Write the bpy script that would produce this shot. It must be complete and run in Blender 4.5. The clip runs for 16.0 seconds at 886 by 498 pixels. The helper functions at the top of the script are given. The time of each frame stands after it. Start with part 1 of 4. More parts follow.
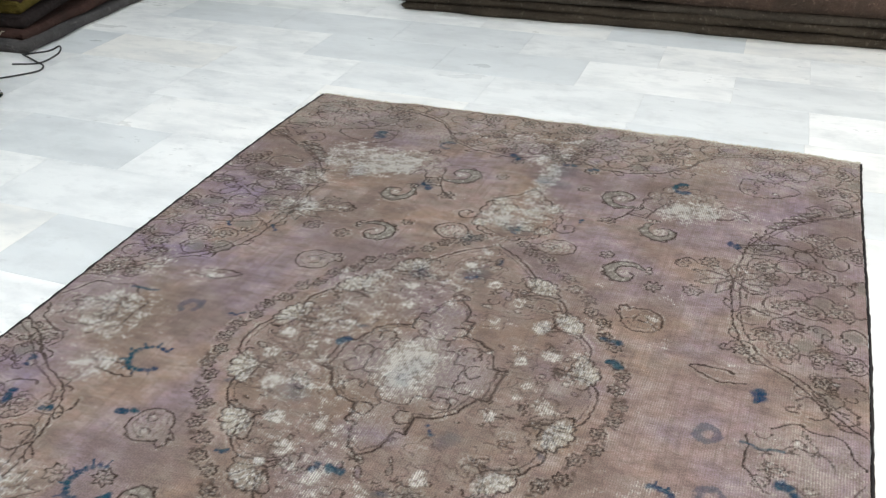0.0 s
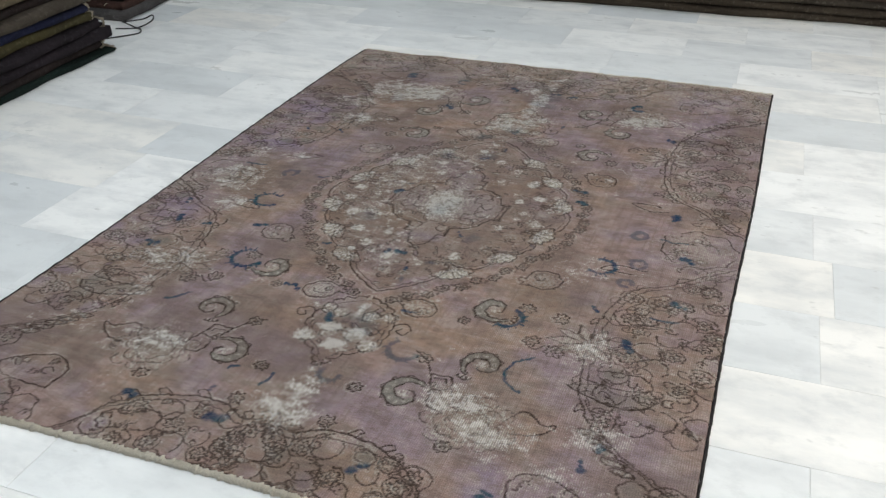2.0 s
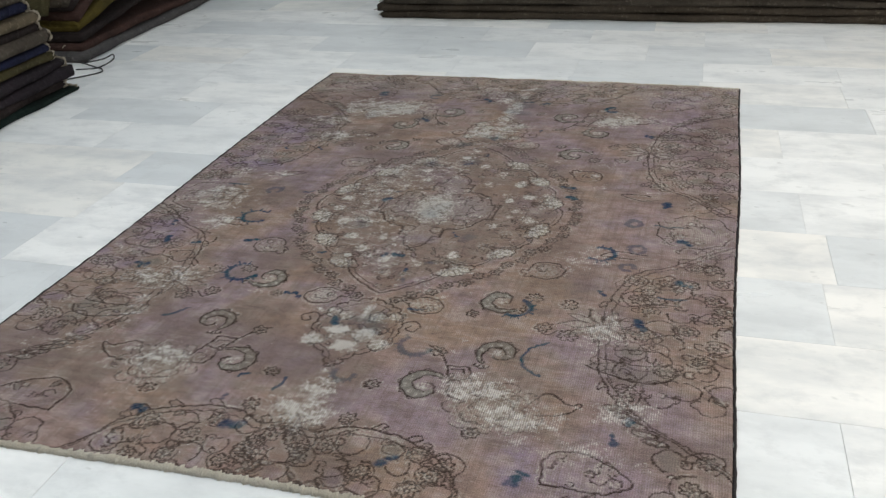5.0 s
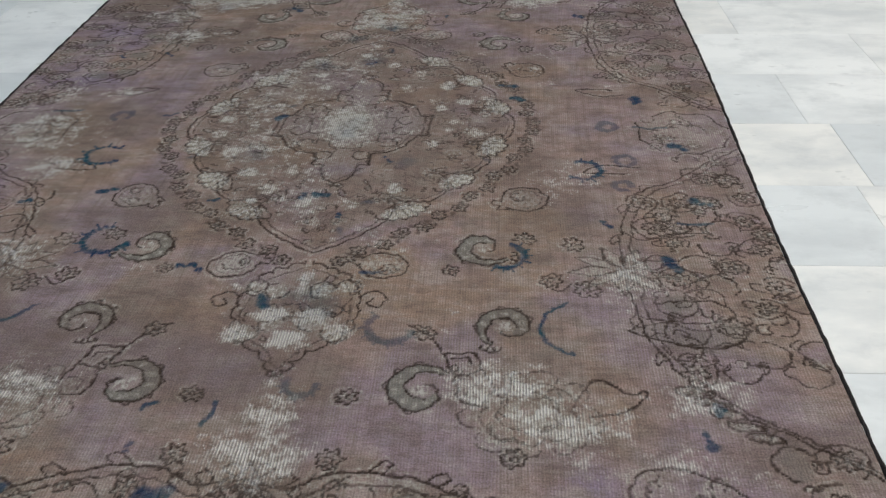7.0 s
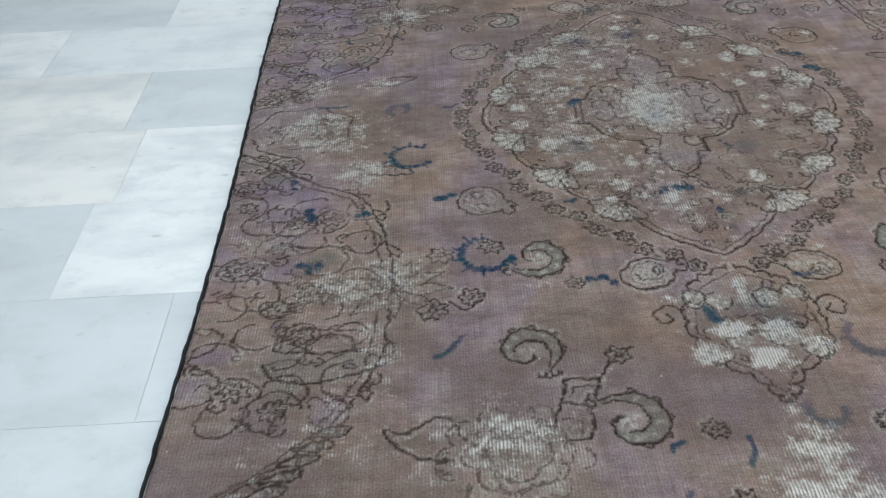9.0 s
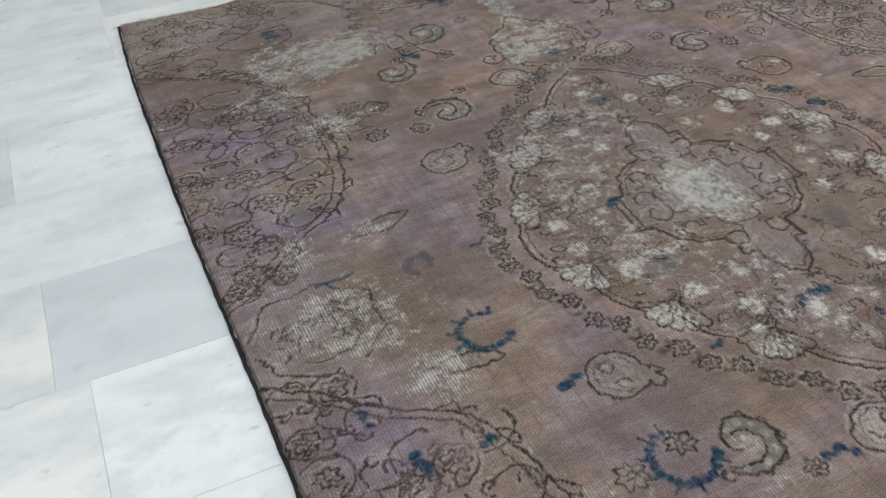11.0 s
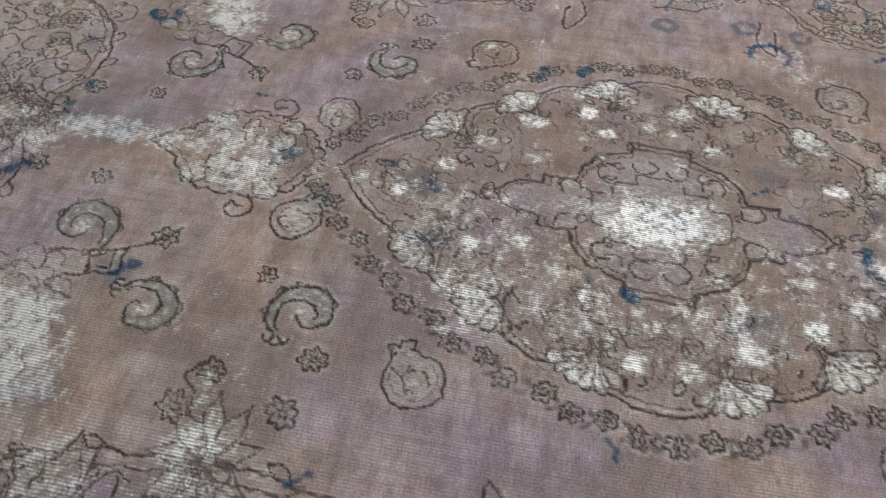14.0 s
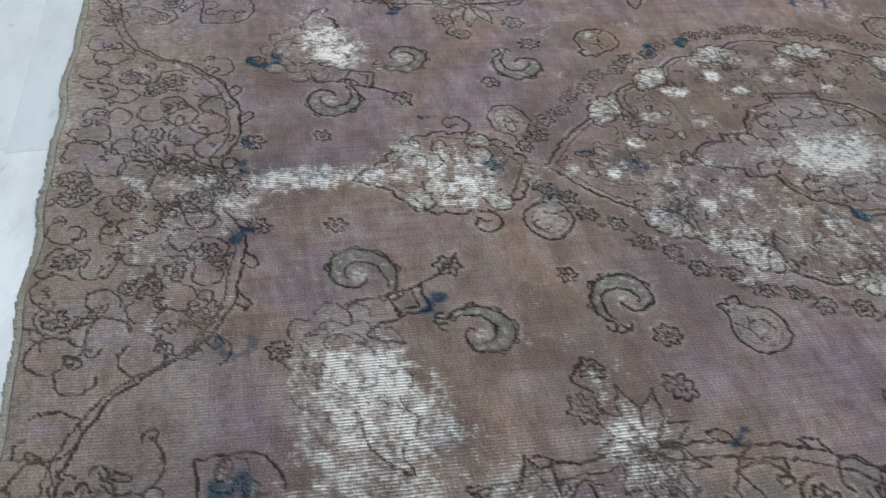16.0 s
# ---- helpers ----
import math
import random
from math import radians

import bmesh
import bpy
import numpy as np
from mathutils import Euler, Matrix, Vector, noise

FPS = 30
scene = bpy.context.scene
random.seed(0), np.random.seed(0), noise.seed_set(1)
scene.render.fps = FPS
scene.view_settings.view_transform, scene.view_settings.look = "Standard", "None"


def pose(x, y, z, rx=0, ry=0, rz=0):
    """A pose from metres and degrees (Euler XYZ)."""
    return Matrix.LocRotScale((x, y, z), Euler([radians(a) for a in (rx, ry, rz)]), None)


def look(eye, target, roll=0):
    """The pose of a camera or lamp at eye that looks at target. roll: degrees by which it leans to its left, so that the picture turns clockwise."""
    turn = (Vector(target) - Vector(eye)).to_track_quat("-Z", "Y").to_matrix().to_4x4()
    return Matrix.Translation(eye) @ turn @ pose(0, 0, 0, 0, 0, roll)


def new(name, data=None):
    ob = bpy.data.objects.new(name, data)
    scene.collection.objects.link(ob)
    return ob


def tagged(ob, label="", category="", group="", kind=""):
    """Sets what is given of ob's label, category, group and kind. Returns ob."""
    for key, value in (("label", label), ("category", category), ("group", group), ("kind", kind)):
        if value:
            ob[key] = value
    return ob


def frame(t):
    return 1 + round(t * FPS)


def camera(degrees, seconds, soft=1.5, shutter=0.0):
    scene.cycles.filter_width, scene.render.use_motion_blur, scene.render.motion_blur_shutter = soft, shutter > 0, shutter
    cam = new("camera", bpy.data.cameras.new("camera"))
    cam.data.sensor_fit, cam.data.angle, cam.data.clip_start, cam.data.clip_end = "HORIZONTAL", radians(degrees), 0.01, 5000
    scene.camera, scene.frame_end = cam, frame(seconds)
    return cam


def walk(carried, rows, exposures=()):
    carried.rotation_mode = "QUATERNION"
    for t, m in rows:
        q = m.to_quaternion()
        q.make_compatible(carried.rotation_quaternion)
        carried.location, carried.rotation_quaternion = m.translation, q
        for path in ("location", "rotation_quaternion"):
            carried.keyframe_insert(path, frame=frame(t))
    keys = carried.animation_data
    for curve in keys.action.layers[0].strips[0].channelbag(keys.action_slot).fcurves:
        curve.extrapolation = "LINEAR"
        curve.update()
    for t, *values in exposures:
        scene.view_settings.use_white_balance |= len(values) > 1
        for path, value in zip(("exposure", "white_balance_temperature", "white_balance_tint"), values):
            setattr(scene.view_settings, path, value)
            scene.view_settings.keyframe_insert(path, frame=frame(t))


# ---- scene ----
cam = camera(52.7, 16.0, soft=1.35)
PATH = [
    (0, (0.65, -1.589, 1.268), (0.067, 0.032, 0.252), -0.3),
    (0.5, (0.74, -1.916, 1.332), (0.132, -0.287, 0.344), -0.2),
    (1, (0.8, -2.226, 1.37), (0.218, -0.579, 0.396), -1.6),
    (1.5, (0.888, -2.458, 1.381), (0.32, -0.807, 0.405), -0.8),
    (2, (0.932, -2.653, 1.38), (0.351, -1.017, 0.386), -0),
    (2.5, (0.897, -2.759, 1.395), (0.318, -1.131, 0.388), -1.1),
    (3, (0.872, -2.815, 1.369), (0.329, -1.171, 0.368), -0.2),
    (3.2, (0.866, -2.829, 1.37), (0.324, -1.179, 0.378), 0.2),
    (5.3, (0.804, -2.675, 1.201), (0.338, -0.953, 0.297), -3.7),
    (5.5, (0.791, -2.555, 1.162), (0.387, -0.825, 0.244), -3.5),
    (6, (0.72, -2.362, 1.082), (0.466, -0.659, 0.065), -2.5),
    (6.5, (0.562, -2.246, 1.05), (0.398, -0.586, -0.053), -2.3),
    (7, (0.366, -2.174, 1.032), (0.286, -0.521, -0.092), -1),
    (7.5, (0.141, -2.056, 0.994), (0.072, -0.423, -0.158), -1),
    (8, (-0.076, -1.963, 0.995), (-0.152, -0.348, -0.183), -2.2),
    (8.5, (-0.314, -1.991, 1.014), (-0.346, -0.388, -0.181), -2.5),
    (9, (-0.514, -1.984, 1.035), (-0.497, -0.387, -0.168), -2.7),
    (9.5, (-0.669, -1.81, 1.02), (-0.586, -0.219, -0.188), -3.6),
    (9.7, (-0.721, -1.743, 1.027), (-0.6, -0.155, -0.183), -3.6),
    (11.8, (-1.153, -0.943, 1.116), (-0.266, 0.31, -0.165), -4.4),
    (12, (-1.172, -0.853, 1.14), (-0.217, 0.328, -0.161), -4.1),
    (12.5, (-1.215, -0.627, 1.138), (-0.014, 0.27, -0.186), -0.5),
    (13, (-1.291, -0.394, 1.157), (0.098, 0.224, -0.143), 1.8),
    (13.5, (-1.219, -0.147, 1.113), (0.21, 0.224, -0.236), 1.9),
    (14, (-1.172, 0.093, 1.089), (0.212, 0.33, -0.335), 1),
    (14.5, (-1.195, 0.28, 1.113), (0.205, 0.357, -0.313), 2),
    (15, (-1.278, 0.505, 1.146), (0.171, 0.424, -0.23), 3.7),
    (15.5, (-1.272, 0.705, 1.107), (0.178, 0.534, -0.26), 3.5),
    (16, (-1.234, 0.987, 1.09), (0.168, 0.682, -0.303), 2.9),
]
EXPOSURES = [(0, 0.79, 6650, 10), (0.5, 0.67, 6650, 10), (1, 0.59, 6650, 10), (1.5, 0.56, 6600, 10), (2, 0.28, 6600, 10), (2.5, 0.20, 6600, 10),
             (5.5, 0.25, 6650, 10), (6.5, -0.02, 6650, 10), (7, 0.07, 6500, 10), (7.5, 0.39, 6250, 8), (8, 0.76, 6100, 8), (8.5, 0.75, 6050, 7),
             (9, 0.35, 6150, 7), (9.5, 0.35, 6300, 7), (12, 0.28, 6550, 10), (12.5, 0.44, 6400, 10), (13, 0.09, 6550, 10), (13.5, 0.14, 6700, 10),
             (14, 0.62, 6300, 10), (14.5, 0.68, 5950, 9), (15, 0.34, 5950, 10), (15.5, 0.29, 6000, 10), (16, 0.28, 6050, 9)]
walk(cam, [(t, look(eye, target, roll)) for t, eye, target, roll in PATH], EXPOSURES)

# ---- world and lamps ----
world = bpy.data.worlds.new("world")
scene.world = world
world.use_nodes = True
world.node_tree.nodes["Background"].inputs[0].default_value = (0.75, 0.85, 1.0, 1)
world.node_tree.nodes["Background"].inputs[1].default_value = 0.3


def ceiling_lamp(x, y, sx, sy, power, color):
    data = bpy.data.lights.new("ceiling_lamp", "AREA")
    data.shape, data.size, data.size_y = "RECTANGLE", sx, sy
    data.energy, data.color = power, color
    ob = new("ceiling_lamp", data)
    ob.matrix_world = pose(x, y, 2.93)
    return ob


COOL, WARM = (0.83, 0.925, 1.0), (1.0, 0.91, 0.80)
for lx, ly, watts, tint in ((-2.2, 2.6, 14, COOL), (0.0, 2.6, 17, COOL), (2.2, 2.6, 18, COOL),
                            (-2.2, 0.2, 21, COOL), (0.0, 0.2, 25, COOL), (2.4, 0.2, 13, WARM),
                            (-2.2, -2.4, 44, COOL), (0.0, -2.4, 29, COOL), (2.4, -2.4, 17, WARM)):
    ceiling_lamp(lx, ly, 1.2, 0.3, 0.54 * watts, tint)

# daylight through the shop window in the east wall
daylight = bpy.data.lights.new("window_light", "AREA")
daylight.shape, daylight.size, daylight.size_y = "RECTANGLE", 4.4, 1.9
daylight.energy, daylight.color = 110, (1.0, 0.965, 0.92)
new("window_light", daylight).matrix_world = look((4.46, -0.8, 1.45), (0.0, -0.8, 1.45))


# ---- materials ----
def material(name):
    mat = bpy.data.materials.new(name)
    mat.use_nodes = True
    nodes = mat.node_tree.nodes
    return mat, nodes, mat.node_tree.links, nodes["Principled BSDF"]


def node(nodes, kind, **values):
    n = nodes.new(kind)
    for key, value in values.items():
        n.inputs[key].default_value = value
    return n


def mix(nodes, links, fac, a, b, blend="MIX"):
    """A colour mix; fac, a and b are sockets, numbers or colours."""
    m = nodes.new("ShaderNodeMix")
    m.data_type, m.blend_type = "RGBA", blend
    for slot, value in ((m.inputs[0], fac), (m.inputs[6], a), (m.inputs[7], b)):
        if isinstance(value, bpy.types.NodeSocket):
            links.new(value, slot)
        else:
            slot.default_value = value if not isinstance(value, tuple) else (*value[:3], 1)
    return m.outputs[2]


def maths(nodes, links, op, a, b=0.0, clamp=False):
    m = nodes.new("ShaderNodeMath")
    m.operation, m.use_clamp = op, clamp
    for slot, value in ((m.inputs[0], a), (m.inputs[1], b)):
        if isinstance(value, bpy.types.NodeSocket):
            links.new(value, slot)
        else:
            slot.default_value = value
    return m.outputs[0]


def ramp(nodes, links, fac, lo, hi, to_lo=0.0, to_hi=1.0):
    r = nodes.new("ShaderNodeMapRange")
    links.new(fac, r.inputs["Value"])
    for key, value in (("From Min", lo), ("From Max", hi), ("To Min", to_lo), ("To Max", to_hi)):
        r.inputs[key].default_value = value
    return r.outputs[0]


def noise_fac(nodes, links, vector, scale, detail=3.0, rough=0.55, stretch=None):
    if stretch:
        mp = nodes.new("ShaderNodeMapping")
        mp.inputs["Scale"].default_value = stretch
        links.new(vector, mp.inputs["Vector"])
        vector = mp.outputs[0]
    n = node(nodes, "ShaderNodeTexNoise", Scale=scale, Detail=detail, Roughness=rough)
    links.new(vector, n.inputs["Vector"])
    return n.outputs["Fac"]


def bump(nodes, links, bsdf, height, strength, distance):
    b = node(nodes, "ShaderNodeBump", Strength=strength, Distance=distance)
    links.new(height, b.inputs["Height"])
    links.new(b.outputs[0], bsdf.inputs["Normal"])


def marble(name, per_island):
    """Polished white marble, each slab with a tone of its own."""
    mat, nodes, links, bsdf = material(name)
    place = nodes.new("ShaderNodeNewGeometry")
    tone = place.outputs["Random Per Island"] if per_island else nodes.new("ShaderNodeObjectInfo").outputs["Random"]
    shift = nodes.new("ShaderNodeVectorMath")
    shift.operation = "ADD"
    links.new(place.outputs["Position"], shift.inputs[0])
    spread = nodes.new("ShaderNodeCombineXYZ")
    links.new(maths(nodes, links, "MULTIPLY", tone, 37.0), spread.inputs[2])
    links.new(spread.outputs[0], shift.inputs[1])
    at = shift.outputs[0]
    cloud = noise_fac(nodes, links, at, 3.2, 5.0, 0.6, (1.0, 2.2, 1.0))
    pits = noise_fac(nodes, links, at, 17.0, 2.0, 0.5, (1.0, 1.7, 1.0))
    vein = noise_fac(nodes, links, at, 9.0, 6.0, 0.68, (1.0, 1.5, 1.0))
    grey = ramp(nodes, links, tone, 0.50, 0.95)
    col = mix(nodes, links, grey, (0.85, 0.86, 0.85), (0.67, 0.70, 0.71))
    warm = ramp(nodes, links, tone, 0.30, 0.05)
    col = mix(nodes, links, maths(nodes, links, "MULTIPLY", warm, 0.5), col, (0.82, 0.79, 0.73))
    col = mix(nodes, links, ramp(nodes, links, cloud, 0.42, 0.72, 0.0, 0.7), col, (0.54, 0.565, 0.575))
    col = mix(nodes, links, ramp(nodes, links, vein, 0.52, 0.72, 0.0, 0.45), col, (0.50, 0.52, 0.525))
    col = mix(nodes, links, ramp(nodes, links, pits, 0.70, 0.76, 0.0, 0.45), col, (0.44, 0.45, 0.44))
    links.new(col, bsdf.inputs["Base Color"])
    links.new(ramp(nodes, links, cloud, 0.3, 0.7, 0.27, 0.34), bsdf.inputs["Roughness"])
    bump(nodes, links, bsdf, cloud, 0.05, 0.002)
    return mat


def plain(name, color, rough=0.8, scale=8.0, vary=0.12):
    mat, nodes, links, bsdf = material(name)
    at = nodes.new("ShaderNodeNewGeometry").outputs["Position"]
    big = noise_fac(nodes, links, at, scale, 4.0)
    fine = noise_fac(nodes, links, at, scale * 14, 3.0)
    dark = tuple(c * (1 - vary * 2.2) for c in color)
    col = mix(nodes, links, ramp(nodes, links, big, 0.35, 0.7), color, dark)
    col = mix(nodes, links, ramp(nodes, links, fine, 0.3, 0.75, 0.0, 0.25), col, dark)
    links.new(col, bsdf.inputs["Base Color"])
    bsdf.inputs["Roughness"].default_value = rough
    bump(nodes, links, bsdf, fine, 0.3, 0.002)
    return mat


def wool(name, color, second, streak=0.5, thread=(90.0, 8.0, 90.0)):
    """Folded carpet: woven back or worn pile, with threads across and stains."""
    mat, nodes, links, bsdf = material(name)
    at = nodes.new("ShaderNodeTexCoord").outputs["Object"]
    big = noise_fac(nodes, links, at, 5.0, 5.0, 0.65)
    marks = noise_fac(nodes, links, at, 1.0, 3.0, 0.6, (46.0, 30.0, 46.0))
    fine = noise_fac(nodes, links, at, 1.0, 2.0, 0.5, tuple(3.0 * v for v in thread))
    col = mix(nodes, links, ramp(nodes, links, big, 0.35, 0.68), color, second)
    pale = tuple(min(1.0, 1.9 * c + 0.03) for c in color)
    dark = tuple(0.35 * c for c in color)
    col = mix(nodes, links, ramp(nodes, links, marks, 0.58, 0.78, 0.0, streak), col, pale)
    col = mix(nodes, links, ramp(nodes, links, marks, 0.42, 0.25, 0.0, 0.6), col, dark)
    col = mix(nodes, links, ramp(nodes, links, fine, 0.35, 0.7, 0.0, 0.45), col, dark)
    links.new(col, bsdf.inputs["Base Color"])
    bsdf.inputs["Roughness"].default_value = 0.95
    bsdf.inputs["Specular IOR Level"].default_value = 0.1
    bump(nodes, links, bsdf, maths(nodes, links, "ADD", fine, maths(nodes, links, "MULTIPLY", marks, 2.0)), 1.0, 0.006)
    return mat


def carpet_material():
    """Overdyed, sheared carpet: the dyes and the wear come as attributes of the pile, the weave from fine textures."""
    mat, nodes, links, bsdf = material("overdyed_carpet")

    def attribute(name):
        a = nodes.new("ShaderNodeAttribute")
        a.attribute_name = name
        return a

    at = attribute("weave").outputs["Vector"]
    dye, worn = attribute("dye"), attribute("worn")
    dyes, worns = nodes.new("ShaderNodeSeparateColor"), nodes.new("ShaderNodeSeparateColor")
    links.new(dye.outputs["Color"], dyes.inputs[0])
    links.new(worn.outputs["Color"], worns.inputs[0])
    line, blue, violet, green = *dyes.outputs[:3], dye.outputs["Alpha"]
    wear, pale, stain, amber = *worns.outputs[:3], worn.outputs["Alpha"]

    split = nodes.new("ShaderNodeSeparateXYZ")
    links.new(at, split.inputs[0])
    # warp threads run along the carpet, wefts across
    wobble = noise_fac(nodes, links, at, 14.0, 2.0)
    across = maths(nodes, links, "ADD", maths(nodes, links, "MULTIPLY", split.outputs[0], 1150.0), maths(nodes, links, "MULTIPLY", wobble, 5.0))
    along = maths(nodes, links, "MULTIPLY", split.outputs[1], 1500.0)
    warp = ramp(nodes, links, maths(nodes, links, "SINE", across), -0.6, 0.8)
    weft = ramp(nodes, links, maths(nodes, links, "SINE", along), -1.0, 1.0)
    knots = noise_fac(nodes, links, at, 1.0, 2.0, 0.6, (330.0, 260.0, 1.0))
    tuft = noise_fac(nodes, links, at, 1.0, 3.0, 0.6, (120.0, 75.0, 1.0))
    mottle = noise_fac(nodes, links, at, 1.0, 4.0, 0.6, (16.0, 24.0, 1.0))
    drift = noise_fac(nodes, links, at, 1.0, 4.0, 0.6, (3.2, 2.6, 1.0))
    brush = noise_fac(nodes, links, at, 1.0, 3.0, 0.6, (7.0, 60.0, 1.0))

    ground = mix(nodes, links, ramp(nodes, links, drift, 0.40, 0.60, 0.15, 0.85), GROUND_ROSE, GROUND_BROWN)
    ground = mix(nodes, links, ramp(nodes, links, mottle, 0.44, 0.60, 0.0, 0.75), ground, GROUND_GREY)
    ground = mix(nodes, links, violet, ground, GROUND_VIOLET)
    ground = mix(nodes, links, amber, ground, GROUND_AMBER)
    patch = noise_fac(nodes, links, at, 1.0, 5.0, 0.62, (10.0, 14.0, 1.0))
    broken = noise_fac(nodes, links, at, 1.0, 5.0, 0.68, (24.0, 32.0, 1.0))
    ground = mix(nodes, links, ramp(nodes, links, patch, 0.50, 0.36, 0.0, 0.55), ground, STAIN)
    ground = mix(nodes, links, ramp(nodes, links, patch, 0.52, 0.66, 0.0, 0.50), ground, GROUND_PALE)
    ground = mix(nodes, links, ramp(nodes, links, broken, 0.48, 0.36, 0.0, 0.40), ground, STAIN)
    ground = mix(nodes, links, ramp(nodes, links, broken, 0.54, 0.66, 0.0, 0.35), ground, GROUND_PALE)
    picks = noise_fac(nodes, links, at, 1.0, 2.0, 0.6, (40.0, 420.0, 1.0))
    ground = mix(nodes, links, ramp(nodes, links, picks, 0.50, 0.34, 0.0, 0.45), ground, STAIN)
    rubbed = maths(nodes, links, "MULTIPLY", ramp(nodes, links, brush, 0.50, 0.72), ramp(nodes, links, drift, 0.40, 0.60, 0.05, 0.40))
    ground = mix(nodes, links, rubbed, ground, GROUND_PALE)
    ground = mix(nodes, links, ramp(nodes, links, brush, 0.48, 0.34, 0.0, 0.18), ground, STAIN)
    grain = noise_fac(nodes, links, at, 1.0, 3.0, 0.6, (95.0, 5.0, 1.0))
    ground = mix(nodes, links, ramp(nodes, links, grain, 0.50, 0.34, 0.0, 0.35), ground, STAIN)
    col = mix(nodes, links, green, ground, MOTIF_GREEN)
    fleck = ramp(nodes, links, maths(nodes, links, "ADD", tuft, maths(nodes, links, "MULTIPLY", maths(nodes, links, "SUBTRACT", mottle, 0.5), 0.4)), 0.40, 0.60, 0.12, 1.0)
    ivory = ramp(nodes, links, pale, 0.80, 0.98, 0.0, 0.75)
    col = mix(nodes, links, maths(nodes, links, "MAXIMUM", maths(nodes, links, "MULTIPLY", pale, fleck), ivory), col, MOTIF_PALE)
    col = mix(nodes, links, stain, col, STAIN)
    # bare warps show pale where the pile has gone
    bare = mix(nodes, links, ramp(nodes, links, warp, 0.30, 1.0, 0.05, 1.0), WARP_DARK, WARP_PALE)
    bare = mix(nodes, links, ramp(nodes, links, weft, 0.2, 1.0, 0.0, 0.35), bare, WARP_DARK)
    ragged = ramp(nodes, links, maths(nodes, links, "ADD", wear, maths(nodes, links, "ADD", maths(nodes, links, "MULTIPLY", maths(nodes, links, "SUBTRACT", tuft, 0.5), 1.3), maths(nodes, links, "MULTIPLY", maths(nodes, links, "SUBTRACT", broken, 0.5), 2.1))), 0.40, 0.98)
    ragged = maths(nodes, links, "MULTIPLY", ragged, ramp(nodes, links, wear, 0.02, 0.2))
    col = mix(nodes, links, maths(nodes, links, "MULTIPLY", ragged, 0.80), col, bare)
    thin = maths(nodes, links, "MULTIPLY", maths(nodes, links, "SUBTRACT", 1.0, warp), ramp(nodes, links, drift, 0.3, 0.6, 0.08, 0.40))
    col = mix(nodes, links, thin, col, WARP_DARK)
    edge = maths(nodes, links, "MULTIPLY", line, ramp(nodes, links, tuft, 0.25, 0.50, 0.85, 1.0))
    col = mix(nodes, links, edge, col, OUTLINE)
    ink = maths(nodes, links, "MULTIPLY", blue, ramp(nodes, links, tuft, 0.3, 0.55, 0.7, 1.0))
    col = mix(nodes, links, ink, col, mix(nodes, links, ramp(nodes, links, mottle, 0.4, 0.6), INK_BLUE, INK_TEAL))
    col = mix(nodes, links, ramp(nodes, links, knots, 0.35, 0.62, 0.0, 0.50), col, mix(nodes, links, 1.0, col, (0.42, 0.41, 0.41), "MULTIPLY"))
    # lint
    cells = node(nodes, "ShaderNodeTexVoronoi", Scale=26.0, Randomness=1.0)
    links.new(at, cells.inputs["Vector"])
    lint = ramp(nodes, links, cells.outputs["Distance"], 0.045, 0.02)
    pick = nodes.new("ShaderNodeSeparateColor")
    links.new(cells.outputs["Color"], pick.inputs[0])
    lint = maths(nodes, links, "MULTIPLY", lint, maths(nodes, links, "GREATER_THAN", pick.outputs[0], 0.72))
    col = mix(nodes, links, lint, col, (0.62, 0.60, 0.58))
    links.new(col, bsdf.inputs["Base Color"])
    # bare cotton warps shine, the wool hardly does
    silky = maths(nodes, links, "MAXIMUM", ragged, maths(nodes, links, "MULTIPLY", maths(nodes, links, "MULTIPLY", pale, fleck), 0.85), clamp=True)
    links.new(ramp(nodes, links, silky, 0.0, 1.0, 0.9, 0.42), bsdf.inputs["Roughness"])
    links.new(ramp(nodes, links, silky, 0.0, 1.0, 0.06, 1.0), bsdf.inputs["Specular IOR Level"])
    links.new(ramp(nodes, links, silky, 0.0, 1.0, 1.45, 2.5), bsdf.inputs["IOR"])
    relief = maths(nodes, links, "ADD", maths(nodes, links, "MULTIPLY", knots, 1.0), maths(nodes, links, "MULTIPLY", tuft, 0.8))
    relief = maths(nodes, links, "ADD", relief, maths(nodes, links, "MULTIPLY", warp, maths(nodes, links, "ADD", maths(nodes, links, "MULTIPLY", ragged, 0.7), 0.15)))
    relief = maths(nodes, links, "SUBTRACT", relief, maths(nodes, links, "MULTIPLY", edge, 1.4))
    bump(nodes, links, bsdf, relief, 0.8, 0.0030)
    return mat


GROUND_ROSE, GROUND_BROWN, GROUND_GREY = (0.360, 0.256, 0.240), (0.328, 0.234, 0.198), (0.276, 0.228, 0.196)
GROUND_VIOLET, GROUND_AMBER, GROUND_PALE = (0.280, 0.220, 0.328), (0.365, 0.236, 0.150), (0.48, 0.42, 0.385)
MOTIF_GREEN, MOTIF_PALE, STAIN = (0.175, 0.170, 0.152), (0.40, 0.375, 0.305), (0.150, 0.110, 0.092)
WARP_PALE, WARP_DARK = (0.64, 0.60, 0.50), (0.165, 0.130, 0.105)
OUTLINE, INK_BLUE, INK_TEAL = (0.050, 0.034, 0.027), (0.014, 0.036, 0.085), (0.012, 0.058, 0.082)

